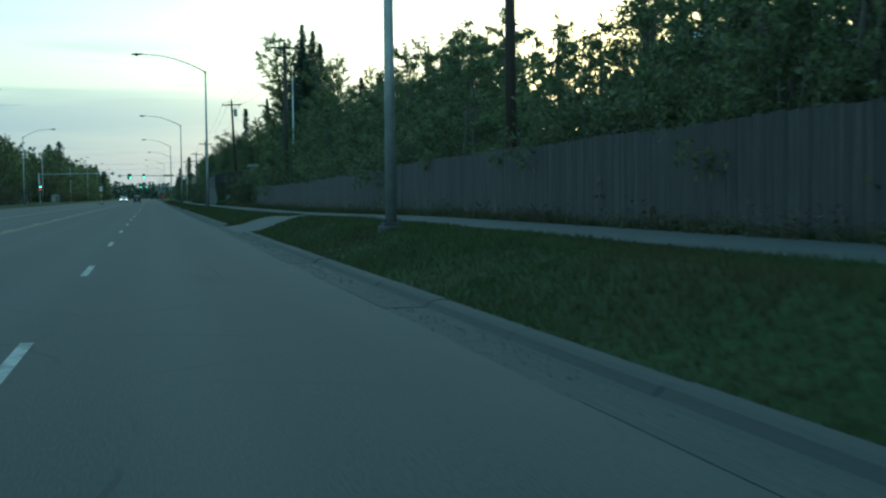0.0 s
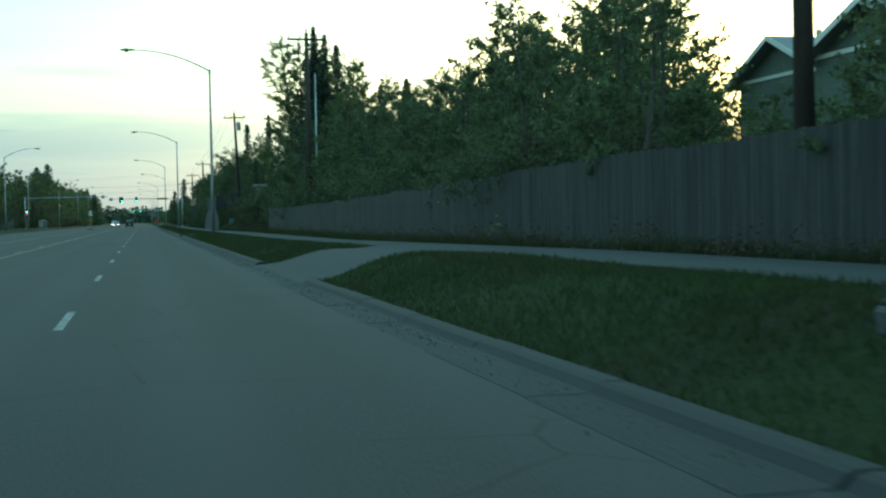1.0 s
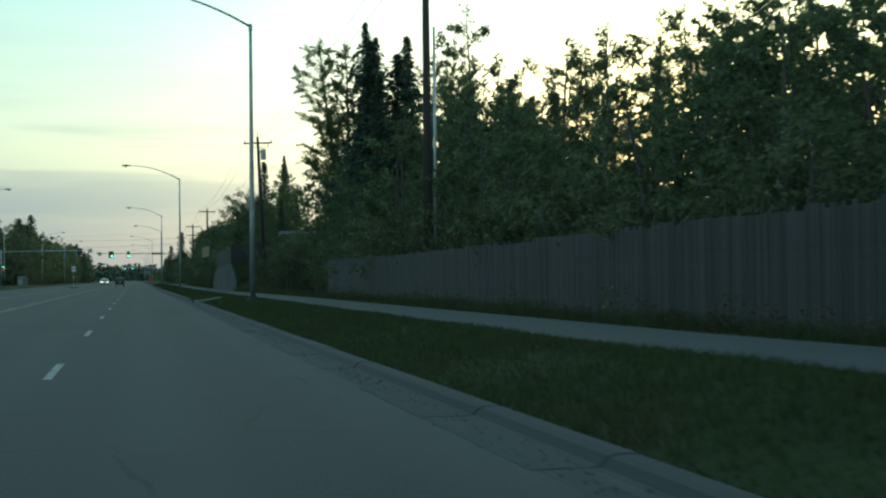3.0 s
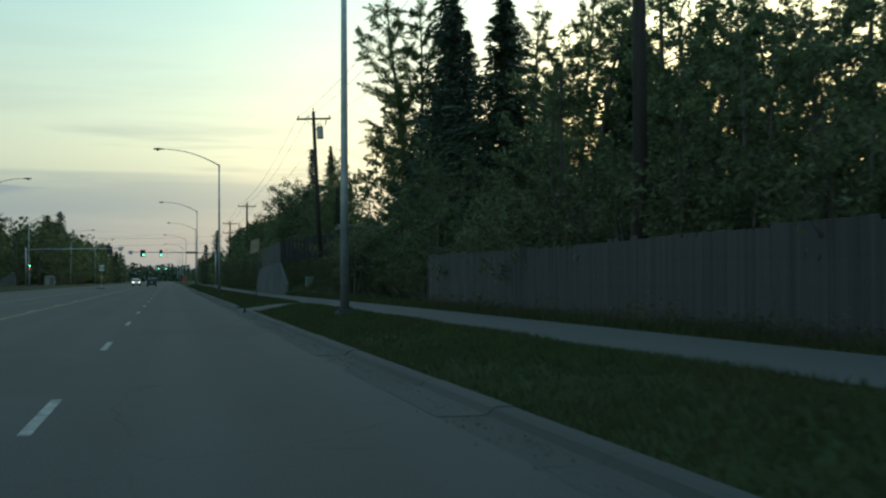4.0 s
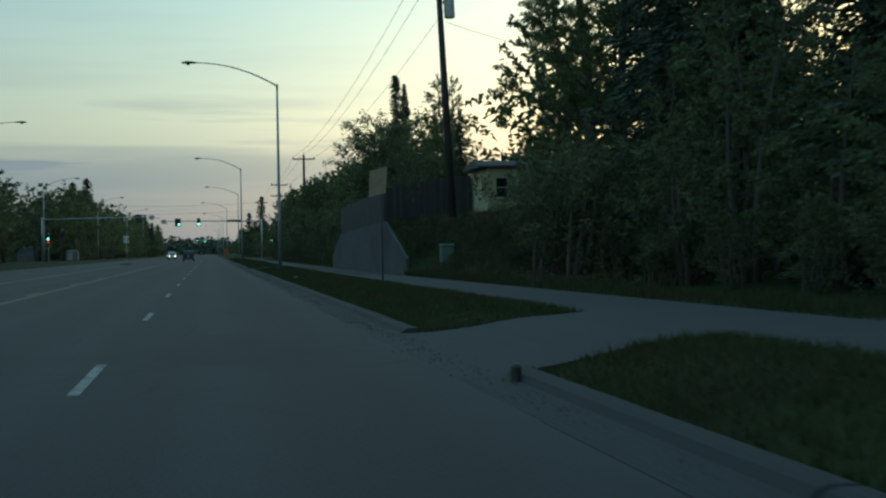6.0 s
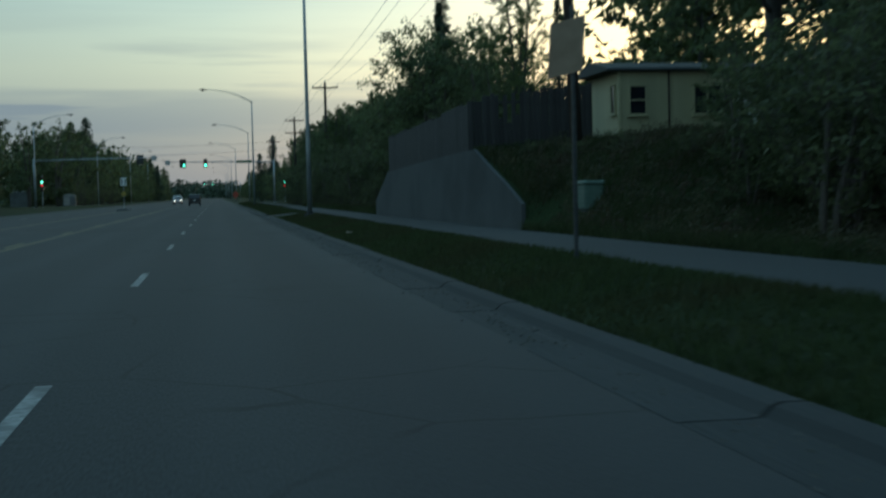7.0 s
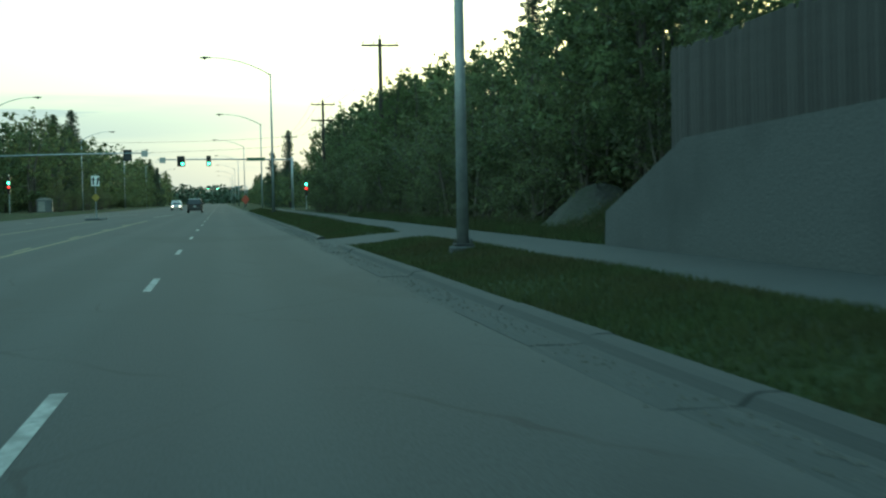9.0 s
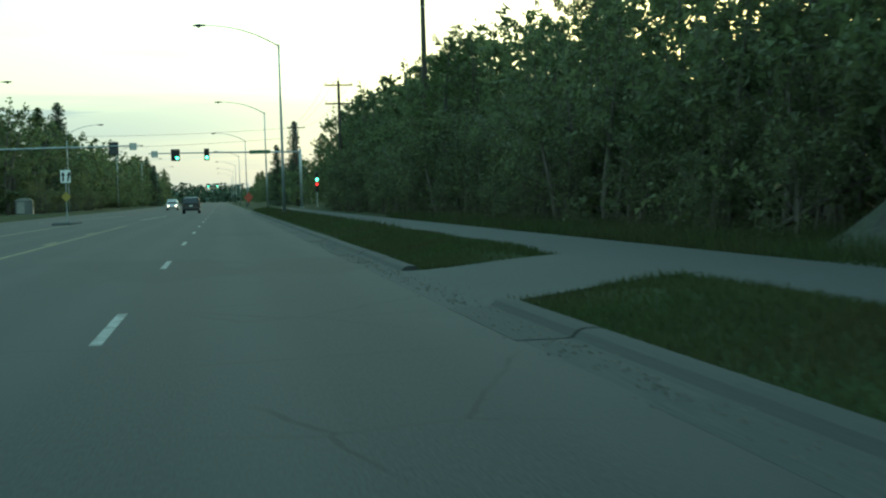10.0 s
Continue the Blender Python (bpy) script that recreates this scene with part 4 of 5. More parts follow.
def gable_house(label, x0, x1, y0, y1, eave, peak, ridge="x", base=0.5):
    """A house with a gable roof; the ridge runs along x or y."""
    h = thing("house", label, "house", at=(0, 0, 0))
    part("wall", Shape().box(((x0 + x1) / 2, (y0 + y1) / 2, (base + eave) / 2), (x1 - x0, y1 - y0, eave - base)), GREENSIDE, h)
    if ridge == "x":
        m, over = (y0 + y1) / 2, 0.6
        part("gable", Shape().prism([(y0, eave), (y1, eave), (m, peak - 0.25)], "x", x0 + 0.02, x1 - 0.02), GREENSIDE, h)
        k = (peak - eave) / ((y1 - y0) / 2)
        r = part("roof", Shape().prism([(y0 - over, eave - over * k), (m, peak), (y1 + over, eave - over * k), (y1 + over, eave - over * k - 0.22), (m, peak - 0.22), (y0 - over, eave - over * k - 0.22)],
                                       "x", x0 - 0.7, x1 + 0.5), ROOFING, h)
        for s0, s1 in ((y0 - over, m), (m, y1 + over)):
            za, zb = (eave - over * k, peak) if s0 < m - 0.1 else (peak, eave - over * k)
            part("bargeboard", Shape().prism([(s0, za - 0.26), (s1, zb - 0.26), (s1, zb + 0.03), (s0, za + 0.03)], "x", x0 - 0.75, x0 - 0.705), TRIMWHITE, r)
        part("trim_band", Shape().box((x0 - 0.03, m, eave - 0.15), (0.06, y1 - y0, 0.2)), TRIMWHITE, h)
        window(h, x0 - 0.02, m - 2.4, base + 2.2, 1.3, 1.3, "x")
        window(h, x0 - 0.02, m + 2.4, base + 2.2, 1.3, 1.3, "x")
    part("flue", Shape().tube([((x0 + x1) / 2 - 2, (y0 + y1) / 2 + 1.0, peak - 0.9), ((x0 + x1) / 2 - 2, (y0 + y1) / 2 + 1.0, peak + 0.55)], [0.16, 0.16], 10), SIGNBACK, h)
    return h


gable_house("green-grey gabled house with shingle roof behind the fence", 33.9, 44.0, 75.0, 84.0, 8.7, 10.7)
gable_house("large dark green gabled house standing among the trees", 29.3, 40.0, 58.6, 67.8, 8.1, 9.9)

# ---------------------------------------------------------------- vehicles


def car(at, label, body_m, rz=0.0, suv=True, lights=False):
    """A car whose nose points to +y before it is turned."""
    t = thing("car", label, "car", at=at, rz=rz)
    L, W, H = (4.5, 1.82, 1.68) if suv else (4.5, 1.76, 1.42)
    low = Shape()
    sec = [(-L / 2, 0.42), (-L / 2 + 0.04, 0.95), (-L / 2 + 0.25, 1.0), (L / 2 - 1.25, 0.98), (L / 2 - 0.25, 0.82), (L / 2, 0.62), (L / 2, 0.36), (L / 2 - 0.3, 0.28), (-L / 2 + 0.3, 0.28)]
    low.prism(sec, "x", -W / 2, W / 2)
    n = len(sec)
    low.v = [(x * (0.95 if abs(y) > L / 2 - 0.3 else 1.0), y, z) for x, y, z in low.v]
    b = part("body", low, body_m, t)
    cab = [(-L / 2 + 0.06, 1.0), (-L / 2 + 0.28, H - 0.10), (-L / 2 + 0.6, H), (0.35, H), (0.75, H - 0.1), (1.15, 0.99)]
    top = Shape().prism(cab, "x", -W / 2, W / 2)
    top.v = [(x * (1 - 0.22 * (z - 0.95) / (H - 0.95)), y, z) for x, y, z in top.v]
    part("cabin", top, body_m, t)
    rear = Shape().add([(-0.66, -L / 2 + 0.07, 1.06), (0.66, -L / 2 + 0.07, 1.06), (0.56, -L / 2 + 0.235, H - 0.16), (-0.56, -L / 2 + 0.235, H - 0.16)], [(0, 1, 2, 3)])
    part("rear_window", rear, PANE, t, neat=False)
    front = Shape().add([(-0.68, 1.13, 1.06), (0.68, 1.13, 1.06), (0.58, 0.80, H - 0.13), (-0.58, 0.80, H - 0.13)], [(3, 2, 1, 0)])
    part("windscreen", front, PANE, t, neat=False)
    for sx in (-1, 1):
        sd = Shape().add([(sx * (W / 2 - 0.0), -1.7, 1.06), (sx * (W / 2 - 0.0), 0.85, 1.06), (sx * (W / 2 - 0.15), 0.45, H - 0.13), (sx * (W / 2 - 0.15), -1.6, H - 0.13)], [(0, 1, 2, 3)])
        part("side_window", sd, PANE, t, neat=False)
        tail = Shape().chamfer((sx * (W / 2 - 0.17), -L / 2 - 0.01, 0.92), (0.2, 0.06, 0.34), 0.02)
        part("tail_lamp", tail, LENSOFF if not lights else LENSOFF, t, "dull red tail lamp")
        hl = Shape().tube([(sx * (W / 2 - 0.3), L / 2 - 0.05, 0.68), (sx * (W / 2 - 0.3), L / 2 + 0.02, 0.68)], [0.1, 0.09], 12)
        part("headlight", hl, HEADLIGHT if lights else SIGNBACK, t)
        for yy in (-L / 2 + 0.85, L / 2 - 0.85):
            w = part("wheel", Shape().tube([(sx * (W / 2 - 0.22), yy, 0.33), (sx * (W / 2 - 0.01), yy, 0.33)], [0.33, 0.33], 18), RUBBER, t)
            part("rim", Shape().tube([(sx * (W / 2 - 0.02), yy, 0.33), (sx * (W / 2 + 0.004), yy, 0.33)], [0.2, 0.18], 12), SIGNBACK, w)
        part("mirror", Shape().chamfer((sx * (W / 2 + 0.09), 0.75, 1.08), (0.2, 0.12, 0.15), 0.03), BLACK, t)
    part("bumper", Shape().chamfer((0, -L / 2 - 0.03, 0.5), (W * 0.94, 0.12, 0.22), 0.03), BLACK, t)
    part("plate", Shape().box((0, -L / 2 - 0.025, 0.78), (0.32, 0.02, 0.16)), SIGNBACK, t)
    return t


car((-3.1, 312.0, 0.0), "dark sport utility car driving in the next lane", CARPAINT)
car((-7.3, 372.0, 0.0), "oncoming car with its headlights on", CARSILVER, rz=180, suv=False, lights=True)
car((-8.3, 398.0, 0.0), "oncoming car with its headlights on", CARSILVER, rz=180, suv=True, lights=True)

# ---------------------------------------------------------------- trees


def leaf_cloud(points, size, seed, droop=0.0, slim=1.0):
    """Small diamond leaves at many points, each with its own turn."""
    r = np.random.default_rng(seed)
    p = np.asarray(points, float)
    n = len(p)
    a = r.normal(size=(n, 3))
    a[:, 2] -= droop
    a /= np.linalg.norm(a, axis=1, keepdims=True)
    b = np.cross(a, r.normal(size=(n, 3)))
    b /= np.linalg.norm(b, axis=1, keepdims=True)
    s = size * r.uniform(0.6, 1.35, (n, 1))
    a, b = a * s, b * s * 0.55 * slim
    v = np.stack([p - a, p + b * 1.2 + a * 0.5, p - b * 0.5 + a], 1).reshape(-1, 3)
    return v, np.arange(3 * n).reshape(-1, 3)


def cloud_mesh(name, v, f, material):
    me = bpy.data.meshes.new(name)
    me.from_pydata(v.tolist(), [], f.tolist())
    me.materials.append(material)
    return me


def leafy_tree(name, label, category, h, spread, leaves, size, seed, low=0.18, bark=BARK, leaf=LEAF, limbs=16, stems=1, droop=0.0, upright=0.6, fluff=0.30, rounded=False):
    """Stems, rising limbs, side twigs, and leaves strung along the twigs."""
    r = random.Random(seed)
    t = thing(name, label, category)
    wood, twigs = Shape(), []
    for s in range(stems):
        lean = (r.uniform(-0.10, 0.10) * h + (r.uniform(-0.5, 0.5) if stems > 1 else 0), r.uniform(-0.10, 0.10) * h + (r.uniform(-0.5, 0.5) if stems > 1 else 0))
        hh = h * (1 if s == 0 else r.uniform(0.7, 0.95))
        sx, sy = (0, 0) if stems == 1 else (r.uniform(-0.3, 0.3) * stems / 2, r.uniform(-0.3, 0.3) * stems / 2)
        trunk = []
        for k in range(7):
            u = k / 6
            trunk.append(Vector((sx + lean[0] * u + 0.03 * h * math.sin(3 * u + seed), sy + lean[1] * u + 0.025 * h * math.sin(4 * u + 2 * seed), hh * u * 0.97 - (0.3 if k == 0 else 0))))
        r0 = 0.011 * h + 0.03
        wood.tube(trunk, [r0 * (1.15 - 1.05 * k / 6) for k in range(7)], 7)
        count = limbs // stems
        turn = r.uniform(0, 6.28)
        for b in range(count):
            u = low + (0.96 - low) * (b + r.random()) / count
            i = min(5, int(u * 6))
            q = trunk[i].lerp(trunk[i + 1], u * 6 - i)
            az = turn + 2.4 * b + r.uniform(-0.5, 0.5)
            full = min(1.0, ((u - low * 0.8) / 0.22 + 0.25)) ** 0.7 * max(0.05, 1.03 - u) ** (0.32 if rounded else 0.62)
            ln = spread * 1.25 * full * (r.uniform(0.8, 1.05) if rounded else r.uniform(0.62, 1.2)) + 0.15
            rise = upright * r.uniform(0.5, 1.3)
            path = [q]
            for k in range(1, 5):
                d = k / 4
                path.append(q + Vector((math.cos(az + 0.35 * d) * ln * d, math.sin(az + 0.35 * d) * ln * d, ln * rise * d * (0.7 + 0.45 * d))))
            wood.tube(path, [max(0.010, r0 * 0.33 * (1 - u * 0.6) * (1.05 - d / 4)) for d in range(5)], 4)
            for c in range(r.randint(4, 6)):
                d = r.uniform(0.28, 1.0)
                k = min(3, int(d * 4))
                m = path[k].lerp(path[k + 1], d * 4 - k)
                way = Vector((math.cos(az + r.uniform(-1.3, 1.3)), math.sin(az + r.uniform(-1.3, 1.3)), r.uniform(-0.25, 0.9) - 0.5 * droop)).normalized()
                tw = (0.28 * ln + 0.12 * spread) * r.uniform(0.5, 1.25)
                twigs.append((m, m + way * tw))
                if h > 12:
                    wood.tube([m, m + way * tw * 0.9], [0.009, 0.004], 3, cap=False)
            twigs.append((path[3], path[4] + (path[4] - path[3]) * 0.3))
        twigs.append((trunk[5], trunk[6] + Vector((0, 0, 0.25))))
        twigs.append((trunk[6], trunk[6] + Vector((0.1, 0, 0.02 * h))))
    g = np.random.default_rng(seed)
    a, b = np.array([p for p, _ in twigs]), np.array([q for _, q in twigs])
    length = np.linalg.norm(b - a, axis=1)
    pick_ = g.choice(len(a), leaves, p=(length + 0.15) / (length + 0.15).sum())
    d = g.uniform(-0.05, 1.1, (leaves, 1))
    near = fluff * (0.35 + 0.65 * length[pick_])[:, None] * (1.15 - 0.6 * d)
    pts = a[pick_] + (b - a)[pick_] * d + g.normal(size=(leaves, 3)) * near * np.array([0.5, 0.5, 0.42])
    pts = pts[pts[:, 2] > 0.12]
    part("trunk", wood, bark, t, smooth=True, neat=False)
    v, f = leaf_cloud(pts, size, seed, droop)
    part("crown", cloud_mesh("crown", v, f, leaf), leaf, t)
    return t


def spruce(label, h, radius, seed, branches=300, dense=28, bare=0.04, droop=0.42, taper=0.86):
    """A spruce: every bough has its own height and length; the needles hang from it in ragged sprays."""
    r = random.Random(seed)
    t = thing("spruce_tree", label, "tree")
    wood = Shape().tube([(0, 0, -0.3), (0.03, 0.02, h * 0.5), (0, 0, h * 0.99)], [0.012 * h + 0.03, 0.007 * h + 0.02, 0.012], 8)
    pts, dirs = [], []
    ph = [r.uniform(0, 6.28) for _ in range(4)]
    for k in range(branches):
        u = bare + (0.992 - bare) * (1 - (1 - (k + r.random()) / branches) ** 1.25)
        az = 2.39996 * k + r.uniform(-0.45, 0.45)
        bulk = 1 + 0.20 * math.sin(2 * az + ph[0] + 5 * u) + 0.16 * math.sin(3 * az + ph[1] - 11 * u) + 0.12 * math.sin(23 * u + ph[2])
        ln = (radius * (1 - u) ** taper * (0.6 + 0.4 * min(1, u / 0.14)) * bulk + 0.10) * r.uniform(0.55, 1.18)
        if r.random() < 0.06 or (math.sin(31 * u + az + ph[3]) > 0.90 and u < 0.8):
            ln *= 0.45
        fall = droop * ln * (1.0 if u < 0.65 else max(-0.4, 1 - (u - 0.65) * 4.2))
        z = h * u
        out = Vector((math.cos(az), math.sin(az), 0))
        side = Vector((-math.sin(az), math.cos(az), 0))
        root = Vector((0, 0, z))
        mid = out * ln * 0.55 + Vector((0, 0, z - 0.62 * fall))
        tip = out * ln + Vector((0, 0, z - fall + 0.13 * ln))
        if ln > 0.6:
            wood.tube([root, mid, tip], [0.028, 0.018, 0.006], 3, cap=False)
        count = max(8, int(ln * dense))
        for c in range(count):
            d = ((c + r.random()) / count) ** 0.8
            q = root.lerp(mid, d / 0.55) if d < 0.55 else mid.lerp(tip, (d - 0.55) / 0.45)
            wid = 0.26 * ln * max(0.12, 1.0 - d) + 0.10
            w = r.uniform(-wid, wid)
            hang = r.random() ** 2 * (0.16 + 0.16 * ln)
            pts.append(q + side * w + Vector((0, 0, -hang - 0.25 * abs(w))))
            dirs.append((out * 0.8 + side * (0.8 if w > 0 else -0.8) * r.random() + Vector((r.uniform(-0.3, 0.3), r.uniform(-0.3, 0.3), r.uniform(-0.9, 0.05)))).normalized())
    g = np.random.default_rng(seed)
    p, a = np.array(pts), np.array(dirs)
    b = np.cross(a, g.normal(size=a.shape))
    b /= np.linalg.norm(b, axis=1, keepdims=True)
    s = (0.085 + 0.0052 * h) * g.uniform(0.5, 1.4, (len(p), 1))
    a, b = a * s, b * s * 0.38
    v = np.stack([p - a * 0.6 + b, p + a, p - a * 0.6 - b], 1).reshape(-1, 3)
    part("trunk", wood, BARK, t, smooth=True, neat=False)
    part("crown", cloud_mesh("crown", v, np.arange(len(v)).reshape(-1, 3), NEEDLE), NEEDLE, t)
    return t


used = set()


def plant(proto, x, y, scale=1.0, turn=0.0, label="", wide=1.0):
    """Sets the first one itself, and copies after that."""
    m = pose(x, y, gz(x, y) - 0.05, 0, 0, turn) @ Matrix.Diagonal((scale * wide, scale * wide, scale, 1))
    if proto.name in used:
        t = copy_thing(proto, m)
        t.matrix_basis = m
    else:
        used.add(proto.name)
        t = proto
        t.matrix_basis = m
    if label:
        t["label"] = label
    return t


far_v = []


def plant_far(proto, x, y, scale, turn, wide=1.0, share=0.13, grow=2.6):
    """A thinned tree with larger leaves, joined into the far rows of the wood."""
    crown = [c for c in proto.children if c.name.startswith("crown")][0].data
    k = len(crown.polygons[0].vertices)
    co = np.empty(len(crown.vertices) * 3)
    crown.vertices.foreach_get("co", co)
    co = co.reshape(-1, k, 3)
    r = np.random.default_rng(int(abs(x * 37 + y * 11)))
    co = co[r.random(len(co)) < share]
    mid = co.mean(1, keepdims=True)
    co = (mid + (co - mid) * grow) * np.array([scale * wide, scale * wide, scale])
    c, s_ = math.cos(radians(turn)), math.sin(radians(turn))
    co = np.stack([co[..., 0] * c - co[..., 1] * s_ + x, co[..., 0] * s_ + co[..., 1] * c + y, co[..., 2] + gz(x, y)], -1)
    co = co[:, [0, 1, 2]] if k == 3 else co[:, [0, 1, 3]]
    far_v.append(co.reshape(-1, 3))


WOODS = "trees of the roadside wood"
ALDER = [tagged(leafy_tree("alder_tree", "bushy green alder tree in the roadside wood", "tree", 9.0, 2.0, 4300, 0.101, 10 + k, low=0.08, limbs=30, stems=2), group=WOODS) for k in range(4)]
NEAR = [tagged(leafy_tree("alder_tree", "bushy green alder tree behind the board fence", "tree", 9.0, 2.0, 8600, 0.070, 110 + k, low=0.08, limbs=30, stems=2), group=WOODS) for k in range(4)]
FAR = [tagged(leafy_tree("alder_tree", "bushy green alder further along the road", "tree", 9.0, 2.1, 2500, 0.135, 120 + k, low=0.08, limbs=26, stems=2), group=WOODS) for k in range(3)]
BIRCH = [tagged(leafy_tree("birch_tree", "slender pale-barked birch with loose green leaves", "tree", 18.0, 2.9, 19000, 0.078, 30 + k, low=0.16, bark=BIRCHBARK, leaf=LEAF_B, limbs=44, droop=0.4, upright=0.85, fluff=0.26), group=WOODS) for k in range(3)]
ROUND = [tagged(leafy_tree("alder_tree", "round-crowned dense leafy alder", "tree", 9.0, 2.6, 11500, 0.098, 20 + k, low=0.05, limbs=45, stems=3, upright=0.45, fluff=0.50, rounded=True), group=WOODS) for k in range(2)]
SHRUB = [tagged(leafy_tree("willow_shrub", "dense green roadside shrub", "shrub", 4.2, 1.5, 2050, 0.090, 50 + k, low=0.03, limbs=28, stems=4, leaf=LEAF_S, upright=0.8, fluff=0.42), group=WOODS) for k in range(3)]
SPRUCE = [tagged(spruce("tall dark green spruce with drooping branches", 20.0, 3.9, 70 + k, branches=330), group=WOODS) for k in range(3)]
STOUT = [tagged(spruce("broad old spruce with a blunt ragged top", 17.0, 3.6, 90, branches=260, taper=0.6), group=WOODS)]
FINE = tagged(leafy_tree("birch_tree", "tall birch with fine loose leaves", "tree", 18.0, 2.9, 42000, 0.059, 33, low=0.16, bark=BIRCHBARK, leaf=LEAF_B, limbs=46, droop=0.4, upright=0.85, fluff=0.24), group=WOODS)
SLIM = [tagged(spruce("slim dark spire-shaped spruce", 15.0, 1.9, 80 + k, branches=220), group=WOODS) for k in range(2)]

rt = random.Random(21)


def pick(kinds):
    return kinds[rt.randrange(len(kinds))]


# trees that can be told apart
plant(FINE, 16.7, 119.0, 0.75, 200, "thin birch standing at the fence's end", 0.8)
plant(FINE, 16.6, 160.9, 1.10, 20, "tall loose-leaved birch standing before dark spruces", 1.15)
plant(FINE, 17.4, 156.0, 1.02, 140, "", 1.0)
plant(SPRUCE[0], 18.6, 154.0, 1.0, 10, "tall dark spruce beside the birches")
plant(SPRUCE[1], 20.8, 161.2, 1.0, 80)
plant(SPRUCE[2], 16.2, 130.0, 0.74, 200, "broad dark spruce with drooping branches near the fence end", 1.6)
plant(SPRUCE[1], 17.7, 147.2, 0.92, 250, "", 1.25)
plant(SPRUCE[0], 18.6, 138.0, 0.86, 120, "", 1.15)
plant(SLIM[0], 15.7, 209.4, 1.02, 0, "slim spire-shaped spruce rising over the shrubs", 1.5)
plant(BIRCH[0], 15.9, 189.5, 0.60, 150, "dense slender birch behind the mobile home", 1.0)
plant(BIRCH[2], 15.7, 187.0, 0.56, 60, "slender loose-leaved tree behind the mobile home", 0.8)
plant(SLIM[1], 13.6, 172.5, 0.42, 60, "", 1.3)
plant(SLIM[0], 18.2, 197.0, 0.66, 130, "", 1.3)
plant(STOUT[0], 11.2, 370.0, 0.76, 0, "broad spruce beside the road past the crossing", 0.95)
plant(STOUT[0], 8.9, 380.0, 0.58, 70, "", 1.1)
plant(STOUT[0], -19.6, 560.0, 0.72, 15, "", 1.2)
plant(NEAR[3], 14.2, 105.0, 1.38, 15, "tall dense alder standing behind the power pole", 0.82)
plant(STOUT[0], -27.0, 401.0, 1.10, 140, "tall spruce above the trees across the road", 1.0)
plant(STOUT[0], -24.9, 369.0, 0.72, 50, "", 1.0)

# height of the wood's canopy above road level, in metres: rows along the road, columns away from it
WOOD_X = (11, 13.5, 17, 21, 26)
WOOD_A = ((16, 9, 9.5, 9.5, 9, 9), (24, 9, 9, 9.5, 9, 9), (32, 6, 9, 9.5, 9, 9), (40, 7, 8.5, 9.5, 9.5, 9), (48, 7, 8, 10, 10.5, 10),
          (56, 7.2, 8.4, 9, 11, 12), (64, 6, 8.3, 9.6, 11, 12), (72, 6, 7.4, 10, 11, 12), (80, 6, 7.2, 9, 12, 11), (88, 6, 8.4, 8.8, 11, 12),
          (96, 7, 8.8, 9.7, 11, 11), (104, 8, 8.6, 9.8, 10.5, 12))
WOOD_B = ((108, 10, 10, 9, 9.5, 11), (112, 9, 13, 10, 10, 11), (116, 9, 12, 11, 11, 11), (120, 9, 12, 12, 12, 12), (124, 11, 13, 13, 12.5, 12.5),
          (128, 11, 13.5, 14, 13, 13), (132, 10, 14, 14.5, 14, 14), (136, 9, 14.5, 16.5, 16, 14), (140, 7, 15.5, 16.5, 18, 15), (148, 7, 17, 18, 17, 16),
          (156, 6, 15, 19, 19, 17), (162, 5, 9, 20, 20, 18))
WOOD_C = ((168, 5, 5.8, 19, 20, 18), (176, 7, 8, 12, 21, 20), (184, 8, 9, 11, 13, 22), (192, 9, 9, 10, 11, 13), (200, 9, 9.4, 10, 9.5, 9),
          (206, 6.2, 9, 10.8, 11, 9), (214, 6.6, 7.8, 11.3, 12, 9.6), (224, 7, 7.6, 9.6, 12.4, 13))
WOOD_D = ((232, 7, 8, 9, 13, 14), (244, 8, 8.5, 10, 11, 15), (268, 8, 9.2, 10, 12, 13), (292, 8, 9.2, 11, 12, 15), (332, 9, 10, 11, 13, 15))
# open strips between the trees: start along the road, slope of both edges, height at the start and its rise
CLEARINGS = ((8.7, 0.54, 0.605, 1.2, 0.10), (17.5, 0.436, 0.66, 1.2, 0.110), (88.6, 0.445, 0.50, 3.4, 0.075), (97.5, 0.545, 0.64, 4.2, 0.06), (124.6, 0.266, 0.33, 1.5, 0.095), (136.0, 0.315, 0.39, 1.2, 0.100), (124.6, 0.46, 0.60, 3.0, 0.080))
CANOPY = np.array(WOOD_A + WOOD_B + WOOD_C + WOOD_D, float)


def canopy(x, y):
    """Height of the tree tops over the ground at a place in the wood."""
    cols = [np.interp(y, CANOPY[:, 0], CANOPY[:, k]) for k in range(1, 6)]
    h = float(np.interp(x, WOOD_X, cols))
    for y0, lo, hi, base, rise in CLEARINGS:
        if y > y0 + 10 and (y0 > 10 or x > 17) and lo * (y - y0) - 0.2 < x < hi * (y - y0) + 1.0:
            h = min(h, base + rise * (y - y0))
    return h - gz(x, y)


def tall(proto):
    crown = [c for c in proto.children if c.name.startswith("crown")][0].data
    co = np.empty(len(crown.vertices) * 3)
    crown.vertices.foreach_get("co", co)
    return float(np.percentile(co.reshape(-1, 3)[:, 2], 99.3))


TALL = {t.name: tall(t) for t in ALDER + NEAR + FAR + ROUND + BIRCH + [FINE] + SHRUB + SPRUCE + SLIM}


